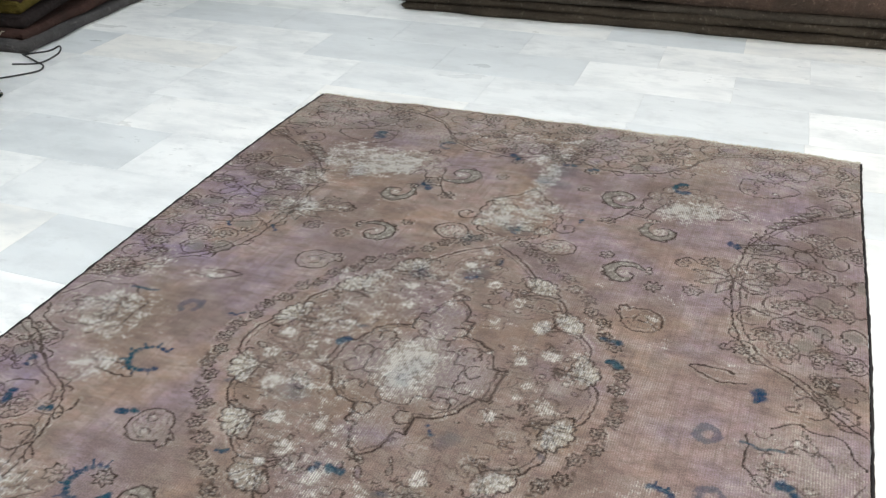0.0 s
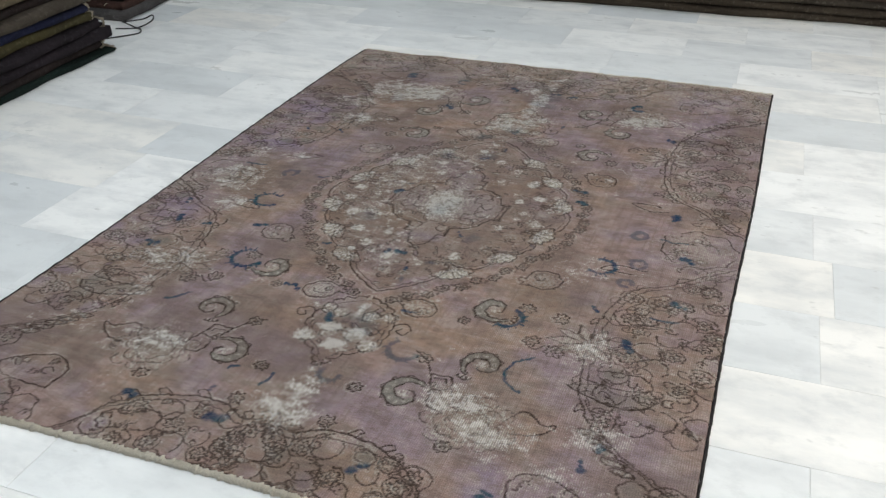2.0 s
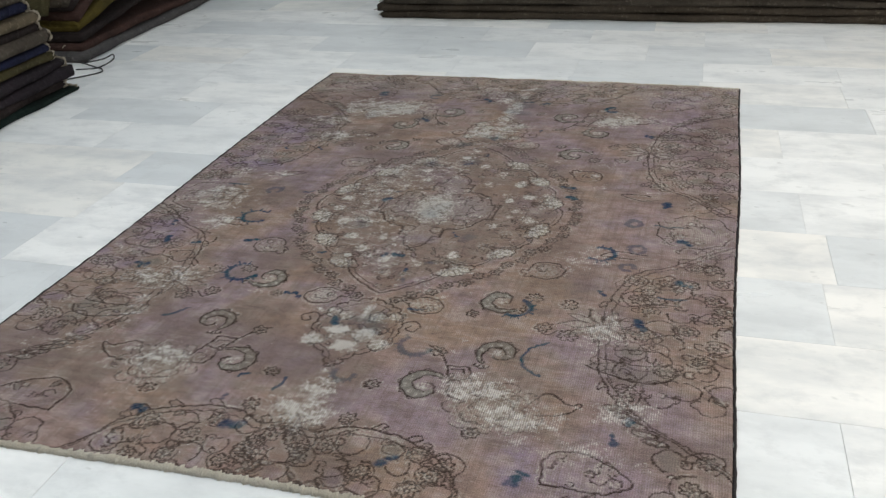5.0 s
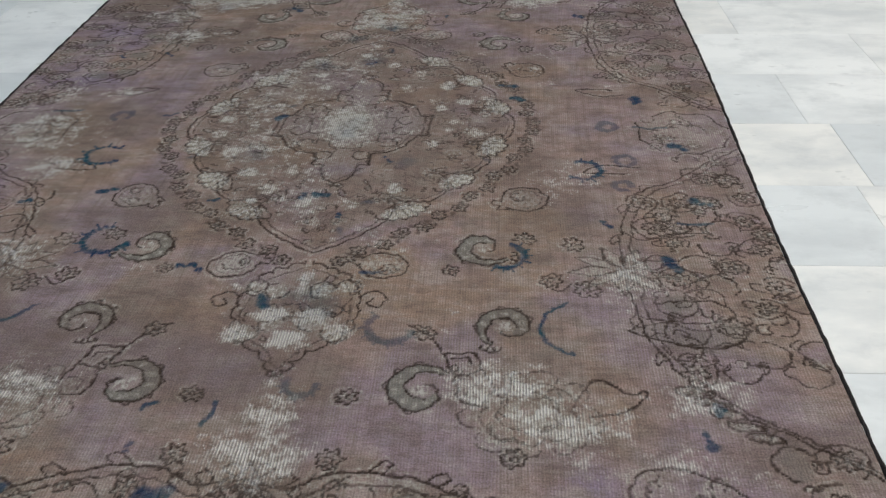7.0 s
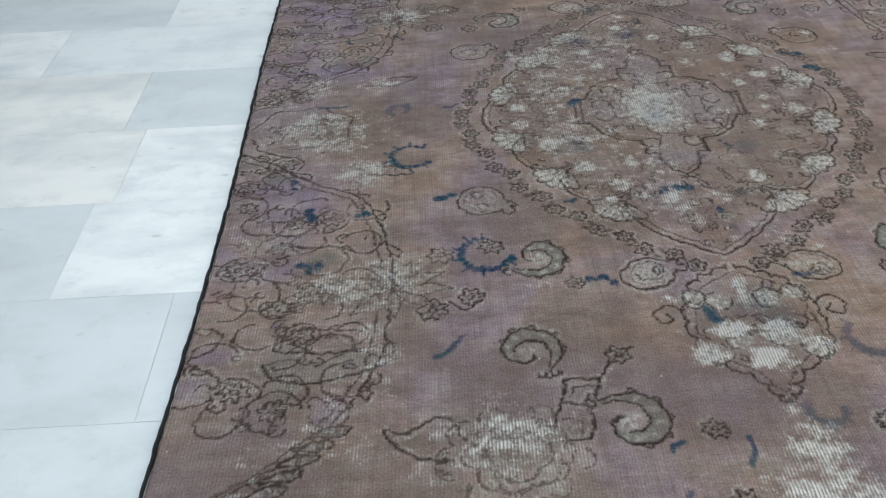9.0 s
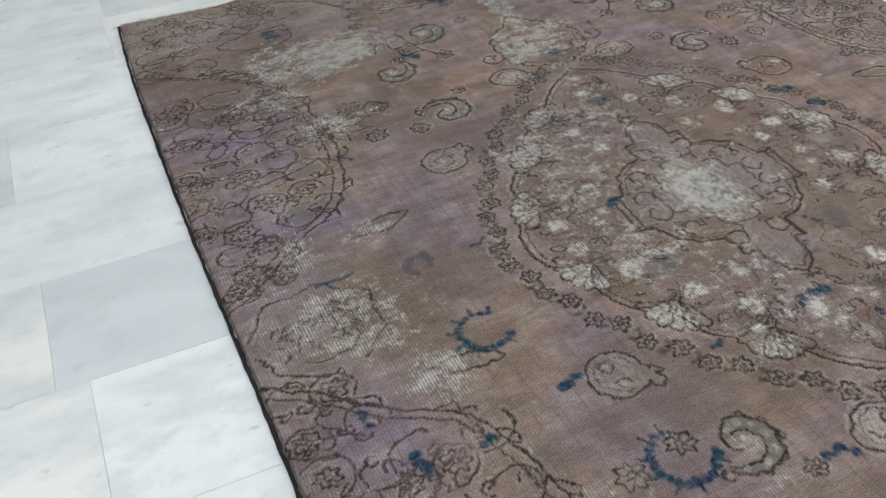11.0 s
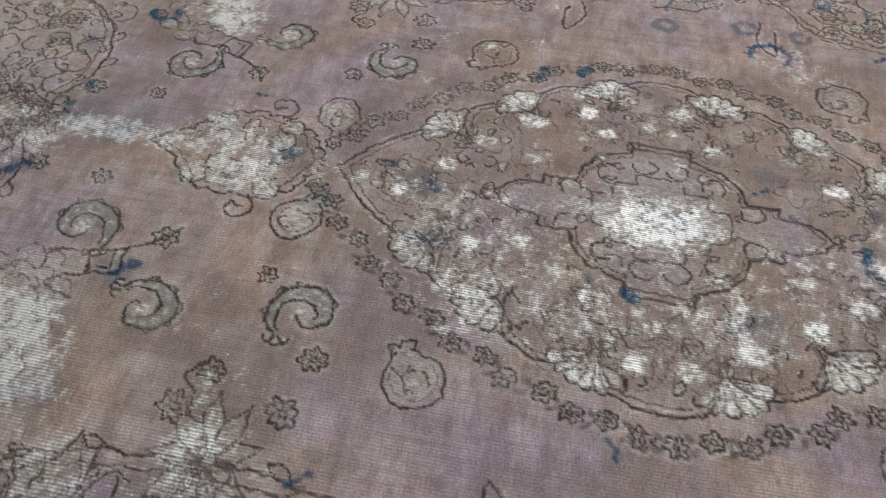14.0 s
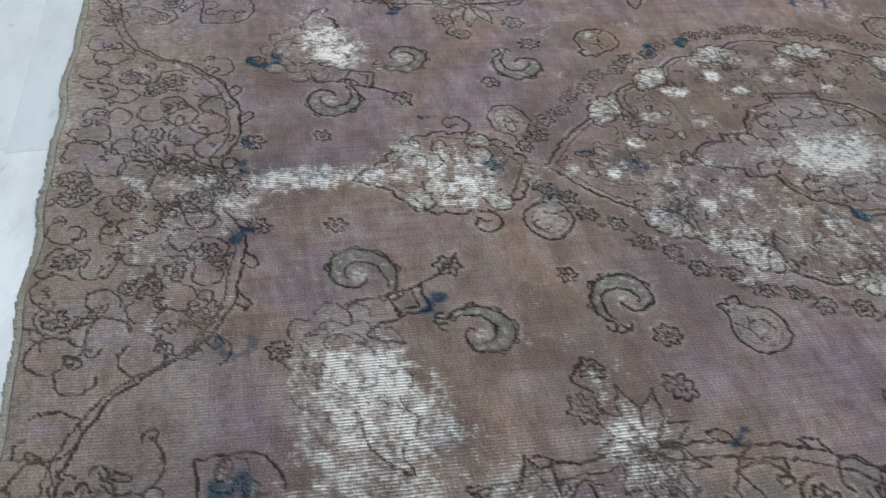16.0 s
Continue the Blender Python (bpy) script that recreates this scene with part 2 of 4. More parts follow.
M_TILE, M_TILE_FAR = marble("white_marble", False), marble("white_marble_joined", True)
M_GROUT = plain("grout", (0.72, 0.72, 0.70))
M_WALL = plain("wall_paint", (0.66, 0.66, 0.65), 0.9, 1.5, 0.04)
M_CEILING = plain("ceiling_paint", (0.75, 0.75, 0.75), 0.9, 1.5, 0.03)
M_CARPET = carpet_material()
M_SELVAGE = wool("selvage_wool", (0.045, 0.042, 0.045), (0.075, 0.065, 0.062), 0.3, (300.0, 300.0, 300.0))
M_FRINGE = wool("fringe_cotton", (0.82, 0.77, 0.66), (0.68, 0.62, 0.51), 0.3, (300.0, 300.0, 300.0))
M_FRAY = wool("frayed_cotton", (0.46, 0.41, 0.33), (0.30, 0.26, 0.20), 0.3, (300.0, 300.0, 300.0))
M_CABLE = plain("black_cable", (0.015, 0.015, 0.016), 0.45)


# ---- builders ----
def part(name, bm, mat, parent=None, label=""):
    me = bpy.data.meshes.new(name)
    bm.to_mesh(me)
    bm.free()
    for poly in me.polygons:
        poly.use_smooth = True
    me.materials.append(mat)
    ob = new(name, me)
    ob.parent = parent
    if label:
        tagged(ob, label)
    return ob


def box(bm, x0, y0, z0, x1, y1, z1):
    bmesh.ops.create_cube(bm, size=1, matrix=Matrix.LocRotScale(((x0 + x1) / 2, (y0 + y1) / 2, (z0 + z1) / 2), None, (x1 - x0, y1 - y0, z1 - z0)))


def slab(name, x0, y0, z0, x1, y1, z1, mat, label, category):
    bm = bmesh.new()
    box(bm, x0, y0, z0, x1, y1, z1)
    ob = part(name, bm, mat)
    for poly in ob.data.polygons:
        poly.use_smooth = False
    return tagged(ob, label, category, kind="structure")


def tube(bm, points, radius, sides=8):
    """A round cord along points."""
    rings, last = [], None
    for i, at in enumerate(points):
        ahead = (Vector(points[min(i + 1, len(points) - 1)]) - Vector(points[max(i - 1, 0)])).normalized()
        side = ahead.cross(Vector((0, 0, 1)))
        side = side.normalized() if side.length > 1e-4 else Vector((1, 0, 0))
        up = side.cross(ahead)
        r = radius(i) if callable(radius) else radius
        ring = [bm.verts.new(Vector(at) + r * (math.cos(a) * side + math.sin(a) * up)) for a in [2 * math.pi * k / sides for k in range(sides)]]
        if last:
            for k in range(sides):
                bm.faces.new((last[k], last[(k + 1) % sides], ring[(k + 1) % sides], ring[k]))
        else:
            bm.faces.new(ring[::-1])
        last = ring
        rings.append(ring)
    bm.faces.new(last)
    bmesh.ops.recalc_face_normals(bm, faces=bm.faces)


# ---- the room ----
X0, X1, Y0, Y1, TOP = -4.4, 4.4, -5.2, 4.6, 3.0
floor = slab("floor", X0, Y0, -0.12, X1, Y1, -0.0096, M_GROUT, "white polished marble tile floor in running bond", "floor")
slab("ceiling", X0, Y0, TOP, X1, Y1, TOP + 0.12, M_CEILING, "plain white painted ceiling", "ceiling")
slab("wall_north", X0, Y1, -0.12, X1, Y1 + 0.15, TOP, M_WALL, "plain light painted shop wall", "wall")
slab("wall_south", X0, Y0 - 0.15, -0.12, X1, Y0, TOP, M_WALL, "plain light painted shop wall", "wall")
slab("wall_west", X0 - 0.15, Y0, -0.12, X0, Y1, TOP, M_WALL, "plain light painted shop wall", "wall")
bm = bmesh.new()
box(bm, X1, Y0, -0.12, X1 + 0.15, -3.1, TOP)
box(bm, X1, 1.5, -0.12, X1 + 0.15, Y1, TOP)
box(bm, X1, -3.1, -0.12, X1 + 0.15, 1.5, 0.45)
box(bm, X1, -3.1, 2.45, X1 + 0.15, 1.5, TOP)
east = tagged(part("wall_east", bm, M_WALL), "plain light painted shop wall with a wide window opening", "wall", kind="structure")
for poly in east.data.polygons:
    poly.use_smooth = False

# ---- the carpet ----
HALF_W, HALF_L, TOP_Z = 0.985, 1.5, 0.0
MID = -0.07  # where the medallion's middle lies along the carpet


def carpet_place(p, q):
    """Carpet coordinates to the floor; works on numbers and arrays. The weave leans a little and its edges bow."""
    u, v = p / HALF_W, q / HALF_L
    across = HALF_W * (0.98 * u + 0.02 * u ** 5) + (0.008 + 0.034 * np.clip(q + 0.1, 0, 2)) * (1 - u ** 4)
    along = 1.45 * v - 0.009 * (1 - v * v)
    s, t = (across / HALF_W + 1) / 2, (along / 1.45 + 1) / 2
    west, east = -0.9461 - 0.0036 * along - 0.0055 * along ** 2 + 0.027 * np.clip((along - 0.9) / 0.55, 0, 1) ** 2, 1.0046 + 0.0284 * along - 0.0005 * along ** 2
    x = west * (1 - s) + east * s + 0.004 * np.sin(11 * t + 1) * (2 * s - 1)
    south, north = -1.4652 - 0.0078 * x - 0.0194 * x * x, 1.4426 + 0.0144 * x - 0.0361 * x * x
    y = south * (1 - t) + north * t + 0.028 * np.exp(-(s / 0.07) ** 2) * t ** 8
    y = y + t ** 8 * (0.0035 * np.sin(37 * s) + 0.0028 * np.sin(61 * s + 2)) + 0.004 * np.sin(9 * s) * (2 * t - 1) * np.abs(2 * t - 1) ** 3
    return x, y


STEP = 0.0025
NP, NQ = int(2 * HALF_W / STEP) + 1, int(2 * HALF_L / STEP) + 1
PP, QQ = np.meshgrid(np.linspace(-HALF_W, HALF_W, NP), np.linspace(-HALF_L, HALF_L, NQ))
rng = np.random.default_rng(7)


def cloud(scale, seed, octaves=3):
    """Smooth random field over the carpet, about 0 to 1; scale: metres."""
    gen, total, weight = np.random.default_rng(seed), 0.0, 0.0
    for o in range(octaves):
        cell = scale / 2 ** o
        nx, ny = int(2 * HALF_W / cell) + 4, int(2 * HALF_L / cell) + 4
        grid = gen.random((ny, nx))
        fx, fy = (PP[0] + HALF_W) / cell + 0.5, (QQ[:, 0] + HALF_L) / cell + 0.5
        ix, iy = fx.astype(int), fy.astype(int)
        ux, uy = fx - ix, fy - iy
        ux, uy = ux * ux * (3 - 2 * ux), uy * uy * (3 - 2 * uy)
        rows = grid[:, ix] * (1 - ux) + grid[:, ix + 1] * ux
        total = total + (rows[iy] * (1 - uy)[:, None] + rows[iy + 1] * uy[:, None]) / 2 ** o
        weight += 1 / 2 ** o
    return total / weight


# hand-knotted lines waver a little and step from knot to knot
KNOT_P, KNOT_Q = 0.0046, 0.0040
WARP_P = PP + 0.009 * (cloud(0.05, 21, 2) - 0.5) + 0.010 * (cloud(0.3, 22, 1) - 0.5) + 0.007 * (cloud(0.012, 25, 1) - 0.5)
WARP_Q = QQ + 0.009 * (cloud(0.05, 23, 2) - 0.5) + 0.010 * (cloud(0.3, 24, 1) - 0.5) + 0.007 * (cloud(0.012, 26, 1) - 0.5)
WARP_P = 0.35 * WARP_P + 0.65 * (np.floor(WARP_P / KNOT_P) + 0.5) * KNOT_P
WARP_Q = 0.35 * WARP_Q + 0.65 * (np.floor(WARP_Q / KNOT_Q) + 0.5) * KNOT_Q
layers = {key: np.zeros((NQ, NP), np.float32) for key in ("line", "blue", "violet", "green", "wear", "pale", "stain", "amber", "medallion")}


RAG = cloud(0.06, 31, 3)


def window(p0, p1, q0, q1):
    a, b = int((p0 + HALF_W) / STEP), int((p1 + HALF_W) / STEP) + 2
    c, d = int((q0 + HALF_L) / STEP), int((q1 + HALF_L) / STEP) + 2
    a, b, c, d = max(a, 0), min(b, NP), max(c, 0), min(d, NQ)
    return (slice(c, d), slice(a, b)) if a < b and c < d else None


def put(layer, cut, value):
    np.maximum(layers[layer][cut], value, out=layers[layer][cut])


def stroke(points, width=0.006, layer="line", value=1.0):
    """A line drawn along points."""
    pts = np.array(points)
    pad = width + 0.02
    cut = window(pts[:, 0].min() - pad, pts[:, 0].max() + pad, pts[:, 1].min() - pad, pts[:, 1].max() + pad)
    if cut is None:
        return
    x, y = WARP_P[cut], WARP_Q[cut]
    best = np.full(x.shape, 9.0)
    for (ax, ay), (bx, by) in zip(pts[:-1], pts[1:]):
        dx, dy = bx - ax, by - ay
        u = np.clip(((x - ax) * dx + (y - ay) * dy) / (dx * dx + dy * dy + 1e-12), 0, 1)
        best = np.minimum(best, np.hypot(x - ax - u * dx, y - ay - u * dy))
    put(layer, cut, value * np.clip(1.5 - best / (width * 0.305), 0, 1))
    if layer == "line":
        beside = np.clip(1.2 - np.abs(best - width * 1.15) / (width * 0.55), 0, 1)
        put("pale", cut, 0.62 * value * beside * np.clip(4 * (RAG[cut] - 0.46), 0, 1))


def blob(p, q, rp, rq, layer, value=1.0, soft=0.35, turn=0.0, ragged=0.0):
    """A soft-edged oval patch."""
    r = max(rp, rq) * (1.3 + ragged)
    cut = window(p - r, p + r, q - r, q + r)
    if cut is None:
        return
    x, y = WARP_P[cut] - p, WARP_Q[cut] - q
    c, s = math.cos(turn), math.sin(turn)
    d = np.hypot((x * c + y * s) / rp, (y * c - x * s) / rq)
    if ragged:
        d = d + ragged * 2 * (RAG[cut] - 0.5)
    put(layer, cut, value * np.clip((1 + soft - d) / (2 * soft), 0, 1))


def smooth(points, steps=8):
    """A smooth curve through points."""
    pts = [np.array(p, float) for p in points]
    pts = [2 * pts[0] - pts[1], *pts, 2 * pts[-1] - pts[-2]]
    out = []
    for a, b, c, d in zip(pts, pts[1:], pts[2:], pts[3:]):
        for k in range(steps):
            t = k / steps
            out.append(0.5 * (2 * b + (c - a) * t + (2 * a - 5 * b + 4 * c - d) * t * t + (3 * b - a - 3 * c + d) * t ** 3))
    out.append(pts[-2])
    return np.array(out)


def flip(points, sp, sq):
    """Carpet points from points given about the medallion's middle, mirrored."""
    pts = np.array(points, float)
    return np.stack([pts[:, 0] * sp, MID + pts[:, 1] * sq], 1)


def turned(points, p, q, angle, size=1.0, sp=1):
    pts = np.array(points, float) * size * np.array([sp, 1])
    c, s = math.cos(angle), math.sin(angle)
    return np.stack([p + pts[:, 0] * c - pts[:, 1] * s, q + pts[:, 0] * s + pts[:, 1] * c], 1)


def arc(radius, a0, a1, n=14, squash=1.0):
    return [(radius * math.cos(a), radius * squash * math.sin(a)) for a in np.linspace(a0, a1, n)]


def rosette(p, q, r, petals=7, fill=0.35):
    """A small flower: a scalloped ring of petals round an eye."""
    pts = [(r * (1 + 0.22 * math.cos(petals * a)) * math.cos(a), r * (1 + 0.22 * math.cos(petals * a)) * math.sin(a)) for a in np.linspace(0, 2 * math.pi, petals * 6 + 1)]
    blob(p, q, r, r, "pale", fill, 0.3)
    stroke(turned(pts, p, q, rng.random() * 6), 0.0055)
    stroke(turned(arc(r * 0.3, 0, 6.3, 9), p, q, 0), 0.005)
    for k in range(petals):
        a = 2 * math.pi * k / petals
        stroke([(p + r * 0.4 * math.cos(a), q + r * 0.4 * math.sin(a)), (p + r * 0.8 * math.cos(a), q + r * 0.8 * math.sin(a))], 0.004, value=0.7)


def scroll(p, q, r, angle, hand, fill="green", blue=0.0):
    """A curled acanthus leaf: a thick crescent that rolls in on itself, frilled outside, with a tied foot."""
    def lay(points):
        return turned(points, p, q, angle, 1, hand)

    turns = np.linspace(-0.9, 5.6, 40)
    u = np.linspace(0, 1, 40)
    far = r * (1.08 - 0.80 * u ** 1.5)
    spiral = [(d * math.cos(a), d * math.sin(a)) for d, a in zip(far, turns)]
    thick = r * (0.16 + 0.34 * np.sin(np.pi * np.clip(u * 1.25, 0, 1)))
    inner = [((d - w) * math.cos(a), (d - w) * math.sin(a)) for d, w, a in zip(far, thick, turns)][:27]
    for k in range(0, 30):
        d = far[k] - 0.5 * thick[k]
        x, y = lay([(d * math.cos(turns[k]), d * math.sin(turns[k]))])[0]
        blob(x, y, thick[k] * 0.55, thick[k] * 0.55, fill, 0.85, 0.25)
        if blue and k < 16:
            blob(x, y, r * 0.14, r * 0.14, "blue", blue, 0.5, ragged=0.3)
        if k % 4 == 2:
            blob(x, y, r * 0.13, r * 0.10, "pale", 0.65, 0.5, rng.random() * 3, 0.4)
    blob(*lay([(0.05 * r, 0.0)])[0], r * 0.30, r * 0.26, "pale", 0.8, 0.4, rng.random() * 3, 0.5)
    stroke(lay(spiral), 0.0072)
    stroke(lay(inner), 0.0056)
    for k in range(4, 24, 4):
        a, d = turns[k], far[k]
        frill = [((d + 0.11 * r * math.sin(math.pi * v)) * math.cos(a + 0.32 * v), (d + 0.11 * r * math.sin(math.pi * v)) * math.sin(a + 0.32 * v)) for v in np.linspace(0, 1, 6)]
        stroke(lay(frill), 0.0055, value=0.9)
    # the foot: three small lobes
    foot = np.array(spiral[0])
    for k in range(3):
        at = foot + np.array([0.10 * r - 0.20 * r * k, -0.14 * r - 0.07 * r * (k == 1)])
        stroke(lay([(at[0] + 0.13 * r * math.cos(a), at[1] + 0.13 * r * math.sin(a)) for a in np.linspace(-3.4, 0.6, 9)]), 0.0060)
        blob(*lay([at])[0], r * 0.10, r * 0.10, "pale", 0.6, 0.4, 0, 0.3)


def mirrored(hand, angle, sp, sq):
    """The hand and angle of a leaf drawn for the near left quarter, in another quarter."""
    if sp > 0:
        hand, angle = -hand, -angle
    if sq > 0:
        hand, angle = -hand, math.pi - angle
    return angle, hand


def sprig(p, q, size):
    """One of the small things that crowd the drawing: a hook, a leaf, a bud or a forked stem."""
    kind, a0 = rng.integers(0, 5), rng.random() * 6.3
    if kind == 0:
        stroke(turned(arc(size, 0, 3.2 + 1.6 * rng.random(), 9), p, q, a0, 1, rng.choice([-1, 1])), 0.0050, value=0.9)
    elif kind == 1:
        leaf = [(size * math.cos(a), 0.45 * size * math.sin(a)) for a in np.linspace(0, 6.3, 14)]
        blob(p, q, size * 0.8, size * 0.4, rng.choice(["pale", "green", "violet"]), 0.6, 0.4, a0, 0.3)
        stroke(turned(leaf, p, q, a0), 0.0048, value=0.9)
    elif kind == 2:
        blob(p, q, size * 0.55, size * 0.5, "pale", 0.5 + 0.4 * rng.random(), 0.4, a0, 0.5)
        stroke(turned(arc(size * 0.7, 0, 5.0, 11), p, q, a0), 0.0048, value=0.85)
    elif kind == 3:
        stroke(turned([(-size, 0), (0, 0), (size * 0.7, size * 0.6)], p, q, a0), 0.0050, value=0.85)
        stroke(turned([(0, 0), (size * 0.8, -size * 0.5)], p, q, a0), 0.0050, value=0.85)
    else:
        zig = [(size * (0.35 * k - 0.9), size * 0.3 * (-1) ** k) for k in range(6)]
        stroke(turned(zig, p, q, a0), 0.0050, value=0.8)


def fan(p, q, r, angle, value=0.75):
    """A shell of petals that opens towards angle."""
    rim = []
    for k in range(6):
        a0, a1 = -1.15 + 2.3 * k / 6, -1.15 + 2.3 * (k + 1) / 6
        for u in np.linspace(0, 1, 5):
            a = a0 + (a1 - a0) * u
            rr = r * (0.92 + 0.14 * math.sin(math.pi * u))
            rim.append((rr * math.cos(a), rr * math.sin(a)))
        rim_end = (r * 0.92 * math.cos(a1), r * 0.92 * math.sin(a1))
        stroke(turned([(0.25 * r * math.cos(a1), 0.25 * r * math.sin(a1)), rim_end], p, q, angle), 0.005, value=0.85)
    c = turned([(0.58 * r, 0)], p, q, angle)[0]
    blob(c[0], c[1], 0.40 * r, 0.70 * r, "pale", 0.8 + 0.4 * value, 0.2, angle)
    blob(c[0], c[1], 0.42 * r, 0.65 * r, "wear", value * 0.7, 0.5, angle, 0.5)
    stroke(turned(rim, p, q, angle), 0.0065)
    stroke(turned([(0.2 * r, -0.45 * r), (0, 0), (0.2 * r, 0.45 * r)], p, q, angle), 0.006)


def drop(p, q, rp, rq, angle, fill="pale", value=0.3, tail=0.5):
    """A drop-shaped leaf with a small frill where it is tied."""
    pts = []
    for a in np.linspace(-2.75, 2.75, 26):
        pinch = 1 - 0.35 * max(0, abs(a) - 1.9)
        pts.append((rp * math.cos(a), rq * math.sin(a) * pinch))
    blob(p, q, rp * 0.85, rq * 0.85, fill, value, 0.3, angle)
    stroke(turned(pts, p, q, angle), 0.0065)
    for _ in range(2):
        sprig(p + (rng.random() - 0.5) * rp * 0.8, q + (rng.random() - 0.5) * rq * 0.8, 0.010 + 0.4 * rq * rng.random())
    petals = [(0.72 * x, 0.72 * y) for x, y in pts[3:23]]
    stroke(turned(petals, p, q, angle), 0.0042, value=0.6)
    knot = [(-rp * 0.95, rq * 0.35), (-rp * 1.25, rq * 0.5), (-rp * 1.35, rq * 0.1), (-rp * 1.1, -rq * 0.05), (-rp * 1.35, -rq * 0.3), (-rp * 0.9, -rq * 0.45)]
    stroke(turned(knot, p, q, angle), 0.006)


FOUR = [(1, 1), (-1, 1), (1, -1), (-1, -1)]

# the pointed oval medallion: scalloped double line, shells at its cusps, a chain of small flowers round it
OVAL = [(0.0, 0.635), (0.035, 0.570), (0.085, 0.505), (0.145, 0.455), (0.215, 0.400), (0.285, 0.330), (0.350, 0.245), (0.405, 0.125), (0.432, 0.0)]
LOBES = [[(0.0, 0.612), (0.045, 0.578), (0.105, 0.525), (0.152, 0.462), (0.158, 0.410), (0.138, 0.388)],
         [(0.140, 0.372), (0.172, 0.388), (0.228, 0.392), (0.270, 0.355), (0.278, 0.305), (0.258, 0.268), (0.232, 0.262)],
         [(0.232, 0.246), (0.275, 0.258), (0.335, 0.252), (0.370, 0.205), (0.372, 0.150), (0.348, 0.112), (0.312, 0.108)],
         [(0.312, 0.094), (0.355, 0.094), (0.402, 0.082), (0.428, 0.045), (0.434, 0.000)]]
CHAIN = [(0.030, 0.648), (0.100, 0.605), (0.195, 0.525), (0.290, 0.430), (0.365, 0.325), (0.430, 0.205), (0.466, 0.095), (0.478, 0.0)]
for sp, sq in FOUR:
    for lobe in LOBES:
        curve = smooth(lobe, 10)
        stroke(flip(curve, sp, sq), 0.0072)
        stroke(flip(curve * 0.967, sp, sq), 0.0046, value=0.7)
    for (bp, bq), open_to in (((0.158, 0.400), 0.98), ((0.262, 0.268), 0.72), ((0.340, 0.103), 0.30)):
        at = flip([(bp, bq)], sp, sq)[0]
        fan(at[0], at[1], 0.074, math.atan2(sq * math.sin(open_to), sp * math.cos(open_to)), 0.55 + 0.4 * rng.random())
        for curl in (-1, 1):
            hook = [(bp - 0.020 * math.cos(open_to) + 0.030 * v * math.cos(open_to + 1.57 * curl) - 0.012 * math.sin(3 * v), bq - 0.020 * math.sin(open_to) + 0.030 * v * math.sin(open_to + 1.57 * curl)) for v in np.linspace(0, 1, 6)]
            stroke(flip(hook, sp, sq), 0.0055, value=0.85)
    rim = smooth(CHAIN, 12)
    run = np.concatenate([[0], np.cumsum(np.linalg.norm(np.diff(rim, axis=0), axis=1))])
    ahead = np.gradient(rim, axis=0)
    out = np.stack([-ahead[:, 1], ahead[:, 0]], 1) / np.linalg.norm(ahead, axis=1)[:, None]
    for k in range(15):
        j = int(np.searchsorted(run, (k + 0.5) / 15 * run[-1]))
        wag = 0.007 * (-1) ** k
        a = flip([rim[j] + out[j] * wag], sp, sq)[0]
        rosette(a[0], a[1], 0.0165, 6, 0.30)
        blob(a[0], a[1], 0.017, 0.017, "stain", 0.35, 0.5)
        j = min(int(np.searchsorted(run, (k + 1.0) / 15 * run[-1])), len(rim) - 1)
        for side in (-1, 1):
            b = flip([rim[j] + out[j] * (0.011 * side + 0.004)], sp, sq)[0]
            blob(b[0], b[1], 0.010, 0.0045, "line", 0.65, 0.5, math.atan2(sq * ahead[j, 1], sp * ahead[j, 0]) + 0.7 * side)

inside = smooth([(0, 0.63), *OVAL[1:]], 14)
reach = np.interp(np.abs(QQ - MID), inside[::-1, 1], inside[::-1, 0], right=0)
layers["medallion"] = np.clip((reach - np.abs(PP)) / 0.03, 0, 1).astype(np.float32)

# stepped cartouche at its heart, drawn double
STEPS = [(0.0, 0.312), (0.030, 0.290), (0.046, 0.255), (0.046, 0.222), (0.072, 0.218), (0.072, 0.160), (0.112, 0.152), (0.150, 0.122), (0.174, 0.072), (0.176, 0.060), (0.207, 0.060), (0.207, 0.0)]
CROSS = [(0.0, 0.130), (0.040, 0.125), (0.048, 0.090), (0.080, 0.085), (0.084, 0.045), (0.112, 0.042), (0.112, 0.0)]
blob(0.0, MID, 0.090, 0.110, "pale", 0.95, 0.35, 0.0, 0.5)
for lobe_p, lobe_q, rp, rq in ((0.0, 0.0, 0.185, 0.125), (0.0, 0.20, 0.055, 0.075), (0.0, -0.20, 0.055, 0.075)):
    blob(lobe_p, MID + lobe_q, rp, rq, "violet", 0.55, 0.2)
    blob(lobe_p, MID + lobe_q, rp, rq, "pale", 0.34, 0.2, 0.0, 0.2)
for sp, sq in FOUR:
    stroke(flip(STEPS, sp, sq), 0.0085)
    stroke(flip([(0.925 * a, 0.945 * b) for a, b in STEPS], sp, sq), 0.0050, value=0.7)
    stroke(flip(CROSS, sp, sq), 0.0065, value=0.8)
    blob(*flip([(0.03, 0.225)], sp, sq)[0], 0.05, 0.045, "violet", 0.8, 0.4)
    for cp, cq in ((0.11, 0.10), (0.05, 0.17), (0.14, 0.03)):
        at = flip([(cp, cq)], sp, sq)[0]
        stroke(turned(arc(0.022, 0.5, 5.0), at[0], at[1], rng.random() * 6), 0.0055)
        blob(at[0], at[1], 0.02, 0.02, "pale", 0.45, 0.4)

